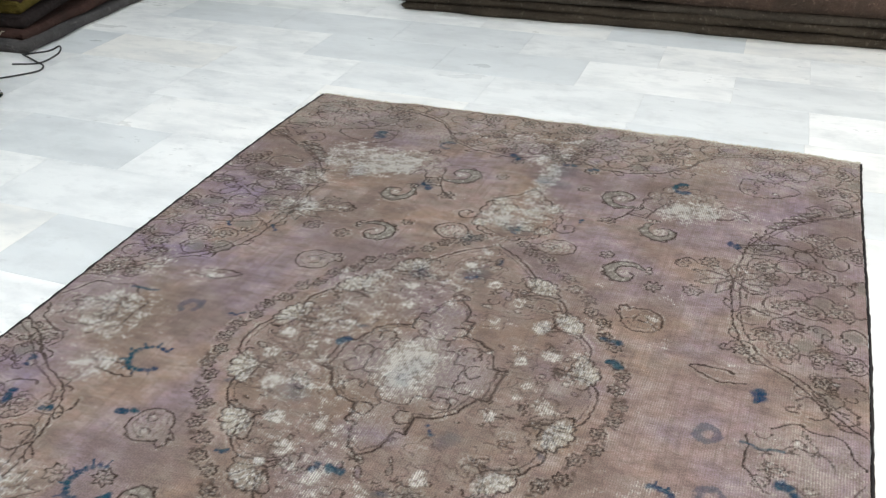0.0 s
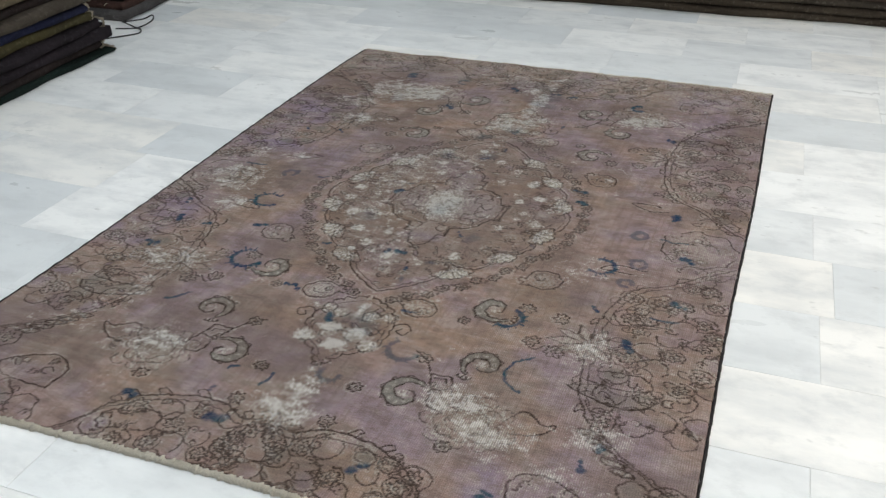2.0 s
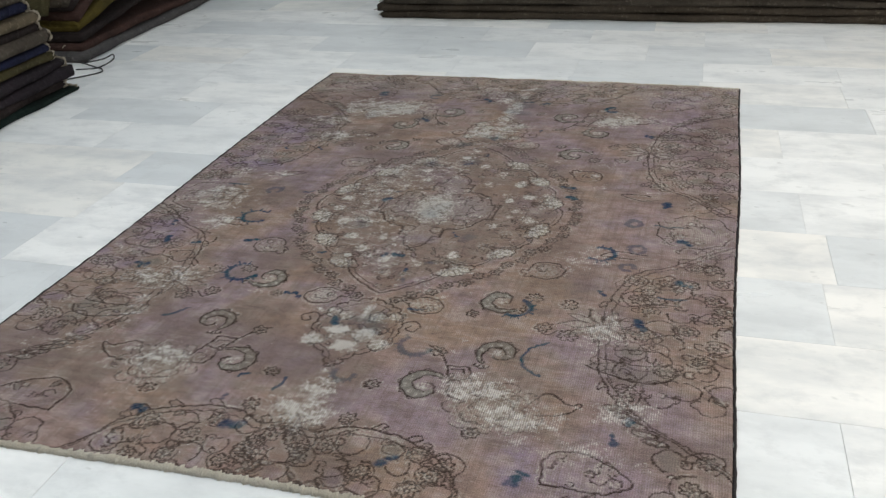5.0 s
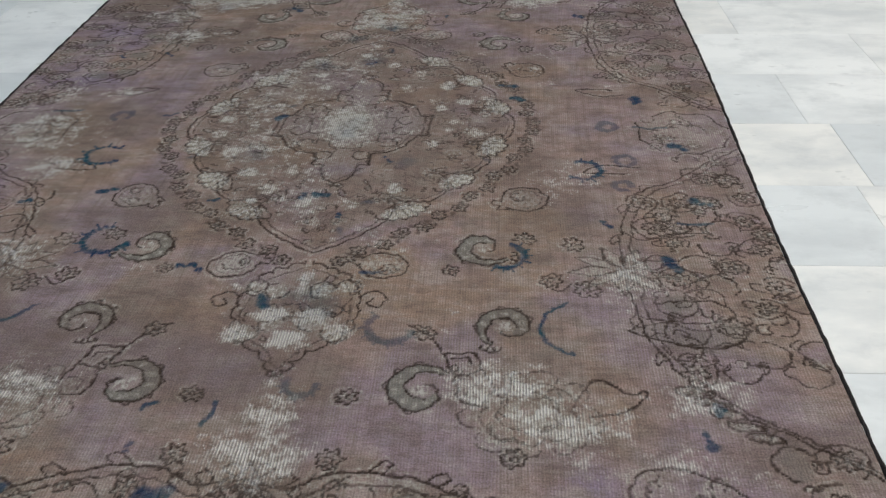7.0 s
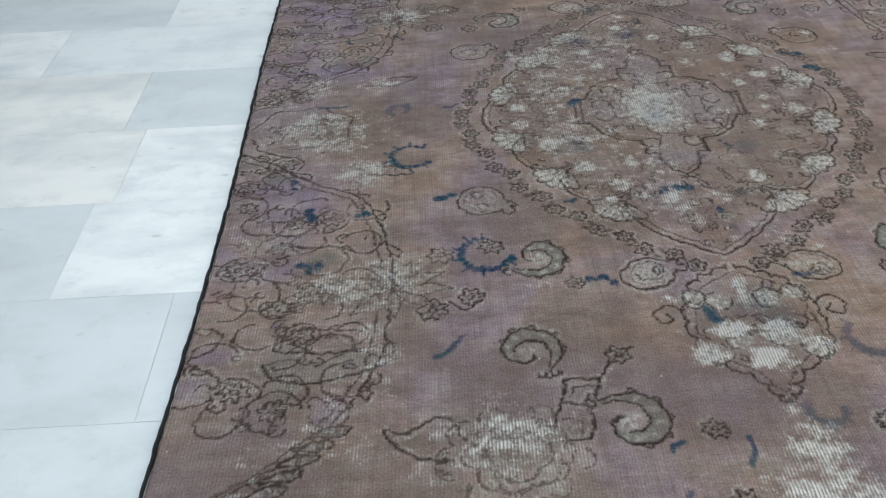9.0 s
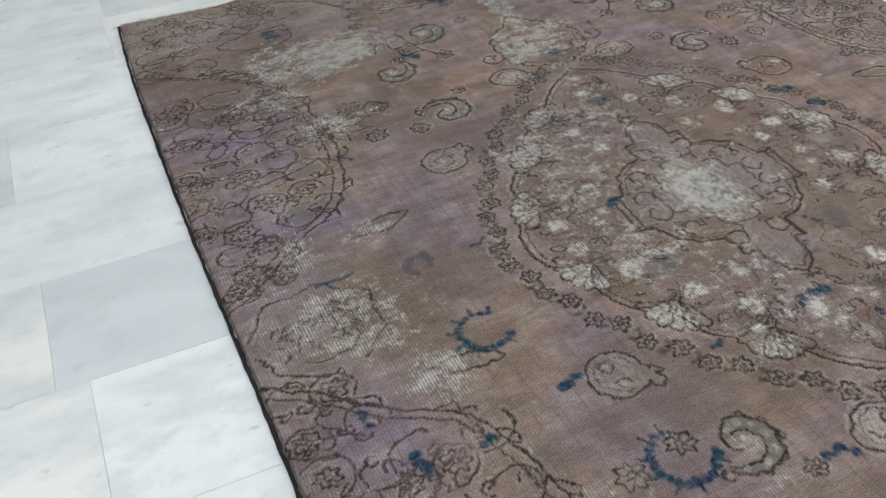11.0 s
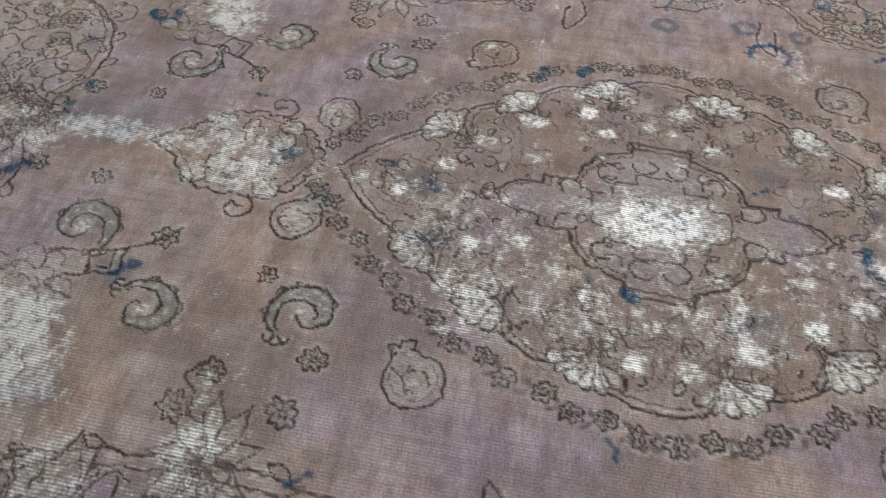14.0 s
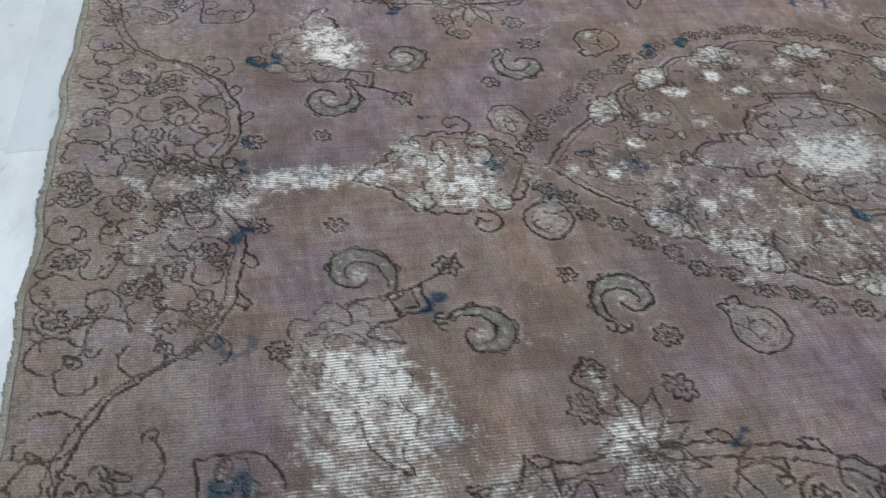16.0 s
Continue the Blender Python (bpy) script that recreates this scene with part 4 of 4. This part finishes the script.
# ground: violet towards the flanks and corners, amber and brown inside, a dark rub beyond the medallion
flank = np.clip((np.abs(PP) - 0.45) / 0.45, 0, 1)
layers["violet"] = np.maximum(layers["violet"], np.clip((cloud(0.20, 41, 4) - 0.50 + 0.10 * flank - 0.12 * layers["medallion"]) * 2.8, 0, 0.44))
for vp, vq, rp, rq, w in ((-0.840, 0.640, 0.13, 0.16, 0.95), (-0.820, 0.240, 0.13, 0.09, 0.95), (-0.560, 0.130, 0.10, 0.16, 0.6), (0.640, 0.060, 0.09, 0.16, 0.6), (0.780, 0.900, 0.16, 0.25, 0.6),
                          (-0.080, -1.060, 0.08, 0.06, 0.7), (-0.850, -0.380, 0.10, 0.10, 0.8), (0.600, -1.350, 0.2, 0.10, 0.7), (-0.640, 1.200, 0.2, 0.14, 0.6), (0.700, 1.250, 0.18, 0.12, 0.6)):
    blob(vp, vq, rp, rq, "violet", min(1.0, w * 1.05), 0.8, 0, 0.8)
layers["amber"] = (np.clip((cloud(0.17, 43, 4) - 0.50) * 3.0, 0, 0.5) * (1 - 0.5 * flank)).astype(np.float32)
blob(0.46, 0.31, 0.09, 0.07, "amber", 0.7, 0.8)
layers["stain"] = np.maximum(layers["stain"], np.clip((cloud(0.22, 47, 4) - 0.54) * 2.6, 0, 0.5)).astype(np.float32)
blob(0.17, 0.515, 0.17, 0.045, "stain", 0.65, 0.8, -0.1, 0.4)
layers["stain"] = np.maximum(layers["stain"], 0.42 * layers["medallion"] * np.clip(0.35 + cloud(0.08, 49), 0, 1))
layers["pale"] = np.maximum(layers["pale"], 0.36 * np.clip((QQ - 1.12) / 0.12, 0, 1) * np.clip(0.3 + 1.4 * cloud(0.1, 69), 0, 1)).astype(np.float32)
hem = np.clip((QQ - 1.44) / 0.05, 0, 1) * np.clip(0.4 + 0.6 * (PP > 0.0) + 0.3 * (cloud(0.2, 67) - 0.5), 0, 1)
layers["pale"] = np.maximum(layers["pale"], 0.75 * hem).astype(np.float32)
layers["amber"] = np.maximum(layers["amber"], 0.5 * hem).astype(np.float32)
rub = cloud(0.09, 51, 3)
layers["wear"] = np.maximum(layers["wear"], np.clip((rub - 0.55) * 2.6, 0, 0.45) * np.clip(3.2 * (cloud(0.5, 53) - 0.36), 0.1, 1))
layers["line"] *= np.clip(0.55 + 1.2 * cloud(0.035, 54, 2), 0.65, 1) * np.clip(0.35 + 1.7 * cloud(0.10, 55), 0.7, 1.0) * (1 - 0.35 * np.clip(layers["wear"] - 0.3, 0, 1))
for sp, sq in FOUR:
    stroke(flip(STEPS, sp, sq), 0.0085, value=0.9)
    for lobe in LOBES:
        stroke(flip(smooth(lobe, 8), sp, sq), 0.0060, value=0.8)
layers["blue"] *= np.clip(0.6 + 0.8 * cloud(0.03, 57, 2), 0, 1)


def carpet_pile(parent):
    """The knotted field as one fine sheet with its thickness, sheared lower where it is worn."""
    x, y = carpet_place(PP, QQ)
    z = TOP_Z - 0.0016 * layers["wear"] - 0.0010 * layers["line"] + 0.0022 * (cloud(0.25, 61, 2) - 0.5) + 0.0008 * (cloud(0.01, 63, 1) - 0.5)
    rim = np.minimum(HALF_W - np.abs(PP), HALF_L - np.abs(QQ))
    z = z - 0.009 * np.clip(1 - rim / 0.006, 0, 1) ** 2
    ripple = 0.006 * np.clip((np.abs(QQ) - 1.38) / 0.12, 0, 1) * np.clip(cloud(0.35, 65, 1) - 0.45, 0, 1) * 2
    z = z + ripple
    verts = np.stack([x, y, z], -1).reshape(-1, 3).astype(np.float32)
    i = (np.arange(NQ - 1)[:, None] * NP + np.arange(NP - 1)[None]).reshape(-1)
    quads = np.stack([i, i + 1, i + NP + 1, i + NP], 1).astype(np.int32)
    me = bpy.data.meshes.new("carpet_field")
    me.vertices.add(len(verts))
    me.vertices.foreach_set("co", verts.reshape(-1))
    me.loops.add(quads.size)
    me.loops.foreach_set("vertex_index", quads.reshape(-1))
    me.polygons.add(len(quads))
    me.polygons.foreach_set("loop_start", np.arange(0, quads.size, 4, dtype=np.int32))
    me.polygons.foreach_set("use_smooth", np.ones(len(quads), bool))
    me.update(calc_edges=True)
    for name, keys in (("dye", ("line", "blue", "violet", "green")), ("worn", ("wear", "pale", "stain", "amber"))):
        data = np.stack([np.clip(layers[k], 0, 1) for k in keys], -1).astype(np.float32)
        me.attributes.new(name, "FLOAT_COLOR", "POINT").data.foreach_set("color", data.reshape(-1))
    flat = np.stack([PP, QQ, 0 * PP], -1).astype(np.float32)
    me.attributes.new("weave", "FLOAT_VECTOR", "POINT").data.foreach_set("vector", flat.reshape(-1))
    me.materials.append(M_CARPET)
    ob = new("carpet_field", me)
    ob.parent = parent
    return ob


carpet = tagged(new("area_rug"), "worn mauve-brown overdyed vintage medallion rug lying on marble floor", "rug")
tagged(carpet_pile(carpet), "sheared mauve and brown pile with a floral medallion")
for side in (-1, 1):
    bm = bmesh.new()
    line = []
    for q in np.linspace(-HALF_L, HALF_L, 260):
        x, y = carpet_place(side * (HALF_W + 0.003), q)
        line.append((x + 0.0005 * math.sin(q * 61 + side) + 0.0004 * math.sin(q * 143), y, -0.0060 + 0.001 * math.sin(q * 87)))
    tube(bm, line, lambda i: 0.0037 + 0.0003 * math.sin(i * 1.9) + 0.0005 * math.sin(i * 0.37))
    part("selvage", bm, M_SELVAGE, carpet, "dark overcast wool selvage cord")


def fringe(q_end, tall, loose, seed):
    """The whipped cotton end: a cord of small bights, with loose threads where it has frayed."""
    gen = np.random.default_rng(seed)
    bm = bmesh.new()
    out = 1 if q_end > 0 else -1
    count = 250
    for k in range(count):
        p = -HALF_W + 2 * HALF_W * (k + 0.5) / count
        x, y = carpet_place(p, q_end)
        r = tall * (0.85 + 0.35 * gen.random())
        m = Matrix.LocRotScale((x, y + out * (0.002 + 0.003 * gen.random()), -0.014 + r * 0.95), Euler((0, 0, 0.5 * (gen.random() - 0.5))), (0.0062, r * 1.25, r))
        bmesh.ops.create_icosphere(bm, subdivisions=1, radius=1.0, matrix=m)
    for k in range(loose):
        p = (2 * gen.random() - 1) * HALF_W
        x, y = carpet_place(p, q_end)
        length, lean = 0.006 + 0.014 * gen.random(), (gen.random() - 0.5) * 1.6
        pts = [(x + lean * length * u, y + out * (0.003 + length * u), -0.0125 + 0.010 * (1 - u) ** 2 + 0.002 * gen.random()) for u in (0, 0.4, 0.75, 1.0)]
        tube(bm, pts, 0.0009, 4)
    return part("fringe", bm, M_FRINGE, carpet, "cream cotton end binding, frayed")


fringe(-HALF_L, 0.0094, 60, 5)
fringe(HALF_L, 0.0074, 900, 6)
bm = bmesh.new()
tube(bm, [carpet_place(-HALF_W, HALF_L) + (-0.006,), tuple(np.array(carpet_place(-HALF_W, HALF_L)) + (-0.03, 0.012)) + (-0.010,), tuple(np.array(carpet_place(-HALF_W, HALF_L)) + (-0.06, 0.004)) + (-0.011,)], 0.002, 5)
part("loose_thread", bm, M_FRINGE, carpet, "loose cream warp thread at the corner")


# ---- stacks of folded carpets ----
def folded(name, length, depth, thick, mat, seed, label, group, frayed=0.0, sag=0.006):
    """One folded carpet as a padded slab: length along x, its rounded fold at y = 0 and its body behind it."""
    gen = np.random.default_rng(seed)
    ph = gen.random(6) * 6.3
    nx = max(24, int(length / 0.035))
    section = []
    for a in np.linspace(-math.pi / 2, math.pi / 2, 9):
        section.append((-0.5 * thick * math.cos(a), 0.5 * thick * (1 + math.sin(a))))
    section = [(depth, 0.0), (depth * 0.5, 0.0)] + section + [(depth * 0.5, thick), (depth, thick)]
    bm = bmesh.new()
    last = None
    for i in range(nx + 1):
        u = i / nx
        x = length * u
        push = 0.010 * math.sin(5 * u * length + ph[0]) + 0.005 * math.sin(17 * u * length + ph[1])
        lift = sag * math.sin(3.1 * x + ph[2])
        puff = 1 + 0.10 * math.sin(6.3 * x + ph[3])
        ring = []
        for k, (y, z) in enumerate(section):
            end = 0.0
            if i in (0, nx):
                end = (gen.random() - 0.5) * 0.018 + frayed * (gen.random() - 0.3) * 0.03
            ring.append(bm.verts.new((x + end, y + push, max(0.0, z * puff * 0.97 + lift * (z / thick)))))
        if last:
            for k in range(len(ring)):
                bm.faces.new((last[k], ring[k], ring[(k + 1) % len(ring)], last[(k + 1) % len(ring)]))
        else:
            bm.faces.new(ring)
        last = ring
    bm.faces.new(last[::-1])
    bmesh.ops.recalc_face_normals(bm, faces=bm.faces)
    ob = part(name, bm, mat)
    if frayed > 0.5:
        for end in (0.0, length):
            hb = bmesh.new()
            pts = [(end + (gen.random() - 0.5) * 0.020, y - 0.003, min(max(z, 0.006), thick - 0.004)) for y, z in section[2:11]]
            pts += [(end + (gen.random() - 0.5) * 0.03, 0.03 * (k + 1), thick - 0.004) for k in range(8)]
            tube(hb, pts, lambda i: 0.0060 + 0.0025 * math.sin(i * 2.3), 6)
            part("hem", hb, M_FRAY, ob, "pale worn hem")
    if frayed:
        fb = bmesh.new()
        for end in (0.0, length):
            for k in range(int(12 * frayed)):
                z = thick * gen.random()
                y = 0.0 + depth * 0.5 * gen.random() ** 2
                s = -1 if end == 0 else 1
                pts = [(end - s * 0.01, y, z), (end + s * (0.008 + 0.014 * gen.random()), y + 0.01 * (gen.random() - 0.5), z + 0.006), (end + s * (0.016 + 0.02 * gen.random()), y + 0.02 * (gen.random() - 0.5), max(0.003, z - 0.012 * gen.random()))]
                tube(fb, pts, 0.0028, 4)
        tagged(part("fringe", fb, M_FRAY, ob, "frayed cream fringe"), kind="stuff")
    return tagged(ob, label, "folded rug", group)


def pile(name, color, second, streak):
    """Wool of the folded rugs: deep, dusty colours with strong marks."""
    return wool(name, tuple(0.70 * c for c in color), tuple(0.62 * c for c in second), min(1.0, streak + 0.2))


M_KHAKI = pile("brown_rug_back", (0.092, 0.074, 0.055), (0.050, 0.040, 0.031), 0.7)
M_RUST = pile("rust_brown_pile", (0.120, 0.078, 0.060), (0.055, 0.045, 0.036), 0.7)
M_DARK = pile("dark_brown_pile", (0.034, 0.025, 0.024), (0.022, 0.018, 0.018), 0.4)
M_GREEN = pile("dark_green_felt", (0.013, 0.026, 0.022), (0.010, 0.018, 0.016), 0.15)
M_PLUM = pile("plum_pile", (0.034, 0.027, 0.033), (0.019, 0.016, 0.019), 0.5)
M_OLIVE = pile("olive_pile", (0.085, 0.074, 0.034), (0.052, 0.045, 0.026), 0.5)
M_NAVY = pile("navy_pile", (0.020, 0.024, 0.060), (0.016, 0.018, 0.036), 0.3)
M_SAND = pile("sand_pile", (0.180, 0.145, 0.095), (0.095, 0.075, 0.052), 0.6)
M_MUSTARD = pile("mustard_pile", (0.130, 0.100, 0.020), (0.070, 0.056, 0.018), 0.45)
M_BRICK = pile("brick_red_pile", (0.085, 0.046, 0.038), (0.050, 0.031, 0.027), 0.5)
M_SLATE = pile("slate_grey_pile", (0.120, 0.115, 0.115), (0.080, 0.078, 0.080), 0.5)
M_TAUPE = pile("taupe_pile", (0.105, 0.088, 0.070), (0.058, 0.049, 0.040), 0.6)

FLOOR_Z = -0.008


def stack(base, heading, rows, group, frayed=0.6):
    """Folded carpets one upon another; rows of shift, length, depth, thickness, setback, material, label."""
    z = FLOOR_Z
    for k, (shift, length, depth, thick, back, mat, label) in enumerate(rows):
        ob = folded("folded_rug", length, depth, thick, mat, 100 + k + int(abs(base[0]) * 100), label, group, frayed)
        ob.matrix_world = pose(base[0], base[1], z, 0, 0, heading) @ Matrix.Translation((shift, back, 0))
        z += thick * 1.0


stack((-1.095, 2.680, 0), 1.9, [
    (0.00, 3.60, 0.85, 0.045, 0.000, M_KHAKI, "flat folded brown vintage rug at bottom of pile on floor"),
    (-0.02, 3.62, 0.85, 0.042, 0.004, M_KHAKI, "folded khaki-brown vintage rug in the long pile"),
    (0.02, 3.55, 0.85, 0.045, 0.010, M_TAUPE, "folded taupe-brown vintage rug in the long pile"),
    (0.16, 3.40, 0.80, 0.140, 0.012, M_RUST, "thick folded rust-brown rug draped on the long pile"),
    (0.05, 3.50, 0.80, 0.060, 0.020, M_KHAKI, "folded brown rug near the top of the long pile"),
    (0.10, 3.40, 0.80, 0.060, 0.030, M_DARK, "folded dark brown rug topping the long pile"),
], "long pile of folded rugs by the wall", 0.25)
stack((-2.004, -1.58, 0), 93.5, [
    (0.00, 2.57, 0.80, 0.030, -0.010, M_GREEN, "dark green felt mat beneath the pile"),
    (0.00, 2.52, 0.78, 0.040, 0.015, M_DARK, "folded very dark brown rug low in the pile"),
    (0.00, 2.57, 0.78, 0.050, 0.010, M_PLUM, "folded plum-grey rug in the tall pile"),
    (0.00, 2.55, 0.78, 0.055, 0.020, M_PLUM, "folded dark plum rug in the tall pile"),
    (0.00, 2.49, 0.78, 0.045, 0.030, M_OLIVE, "folded olive green rug in the tall pile"),
    (0.00, 2.47, 0.78, 0.045, 0.035, M_NAVY, "folded navy blue rug in the tall pile"),
    (0.00, 2.50, 0.78, 0.055, 0.030, M_TAUPE, "folded taupe patterned rug in the tall pile"),
    (0.00, 2.46, 0.78, 0.045, 0.045, M_DARK, "folded dark brown rug in the tall pile"),
    (0.00, 2.45, 0.78, 0.055, 0.040, M_SAND, "folded sand beige rug in the tall pile"),
    (0.00, 2.42, 0.78, 0.050, 0.055, M_NAVY, "folded navy blue rug near the top of the pile"),
    (0.00, 2.40, 0.78, 0.055, 0.050, M_TAUPE, "folded taupe rug at the top of the pile"),
], "tall pile of folded rugs", 0.6)
stack((-2.436, 1.455, 0), 93.4, [
    (0.00, 2.60, 0.80, 0.055, 0.000, M_SLATE, "folded slate grey rug at bottom of a pile"),
    (0.00, 2.60, 0.80, 0.045, 0.015, M_BRICK, "folded brick red rug in a pile"),
], "low pile of folded rugs in the corner", 0.1)
for k, (along, high, steep, thick, length, mat, label) in enumerate((
        (1.47, 0.100, 6, 0.045, 2.40, M_DARK, "dark brown folded rug sagging on a pile"),
        (1.50, 0.150, 13, 0.055, 2.30, M_MUSTARD, "mustard yellow folded rug sagging on a pile"),
        (1.52, 0.205, 21, 0.050, 2.10, M_BRICK, "brick red folded rug sagging on a pile"),
        (1.53, 0.255, 29, 0.055, 1.80, M_DARK, "dark brown folded rug heaped on a pile"),
        (1.50, 0.290, 38, 0.060, 1.50, M_TAUPE, "grey-brown folded rug heaped on a pile"),
        (1.45, 0.300, 48, 0.065, 1.20, M_KHAKI, "khaki folded rug leaning on a heap"),
        (1.38, 0.270, 58, 0.065, 1.00, M_OLIVE, "olive folded rug leaning on a heap"))):
    lean = folded("folded_rug", length, 0.75, thick, mat, 300 + k, label, "rugs heaped on the corner pile", 0.0)
    lean.matrix_world = pose(-2.461 - 0.014 * k, along + 0.015, FLOOR_Z + high, 0, 0, 93.4) @ pose(0, 0, 0, 0, -steep, 0)


# ---- cable on the floor ----
def cable(points, label):
    bm = bmesh.new()
    tube(bm, [(a - 0.045, b + 0.012, FLOOR_Z + 0.004 + c) for a, b, c in smooth(points, 8)], 0.004, 8)
    return tagged(part("cable", bm, M_CABLE), label, "cable")


cable([(-2.36, 1.40, 0.01), (-2.25, 1.36, 0.0), (-2.19, 1.33, 0.0), (-2.16, 1.27, 0.0), (-2.20, 1.20, 0.0), (-2.27, 1.12, 0.0), (-2.32, 1.08, 0.0)], "thin black cable looped on the floor")
cable([(-2.38, 1.42, 0.0), (-2.26, 1.45, 0.02), (-2.20, 1.46, 0.045), (-2.17, 1.41, 0.03), (-2.23, 1.35, 0.0), (-2.33, 1.30, 0.0)], "thin black cable coiled beside rug pile")

# ---- floor tiles ----
ROW, LEN, GAP = 0.318, 0.615, 0.0009
tile_bm = bmesh.new()
box(tile_bm, -LEN / 2 + GAP / 2, -ROW / 2 + GAP / 2, -0.012, LEN / 2 - GAP / 2, ROW / 2 - GAP / 2, 0.0)
bmesh.ops.bevel(tile_bm, geom=[e for e in tile_bm.edges if all(v.co.z > -0.001 for v in e.verts)], offset=0.0006, segments=1, affect="EDGES")
tile_mesh = bpy.data.meshes.new("tile")
tile_bm.to_mesh(tile_mesh)
tile_bm.free()
tile_mesh.materials.append(M_TILE)
rest = []
gen = np.random.default_rng(12)
KNOWN = {-2: 1.20, -1: -1.0, 0: -1.235, 1: 1.265, 2: -1.25, 3: 1.52, 4: 1.18, 5: 1.545, 8: -0.02, 9: 0.27, 10: -0.01}
for r in range(-14, 17):
    y = -0.69 + (r + 0.5) * ROW
    start = KNOWN.get(r, gen.random() * LEN) % LEN
    for c in range(-8, 8):
        x = start + (c + 0.5) * LEN
        if not (X0 - 0.25 < x < X1 + 0.25 and Y0 - 0.1 < y < Y1 + 0.1):
            continue
        if -3.0 < x < 3.2 and -2.6 < y < 3.4:
            ob = new("tile", tile_mesh)
            ob.parent = floor
            ob.location = (x, y, FLOOR_Z + 0.0006 * (gen.random() - 0.5))
        else:
            rest.append((x, y))
me = bpy.data.meshes.new("tiles_beyond")
co, faces = [], []
base_co = [v.co.copy() for v in tile_mesh.vertices]
base_faces = [tuple(f.vertices) for f in tile_mesh.polygons]
for x, y in rest:
    n = len(co)
    co += [(min(max(v.x + x, X0 + 0.002), X1 - 0.002), min(max(v.y + y, Y0 + 0.002), Y1 - 0.002), v.z + FLOOR_Z) for v in base_co]
    faces += [tuple(k + n for k in f) for f in base_faces]
me.from_pydata(co, [], faces)
me.materials.append(M_TILE_FAR)
far_tiles = new("tiles_beyond", me)
far_tiles.parent = floor
tagged(far_tiles, kind="stuff")
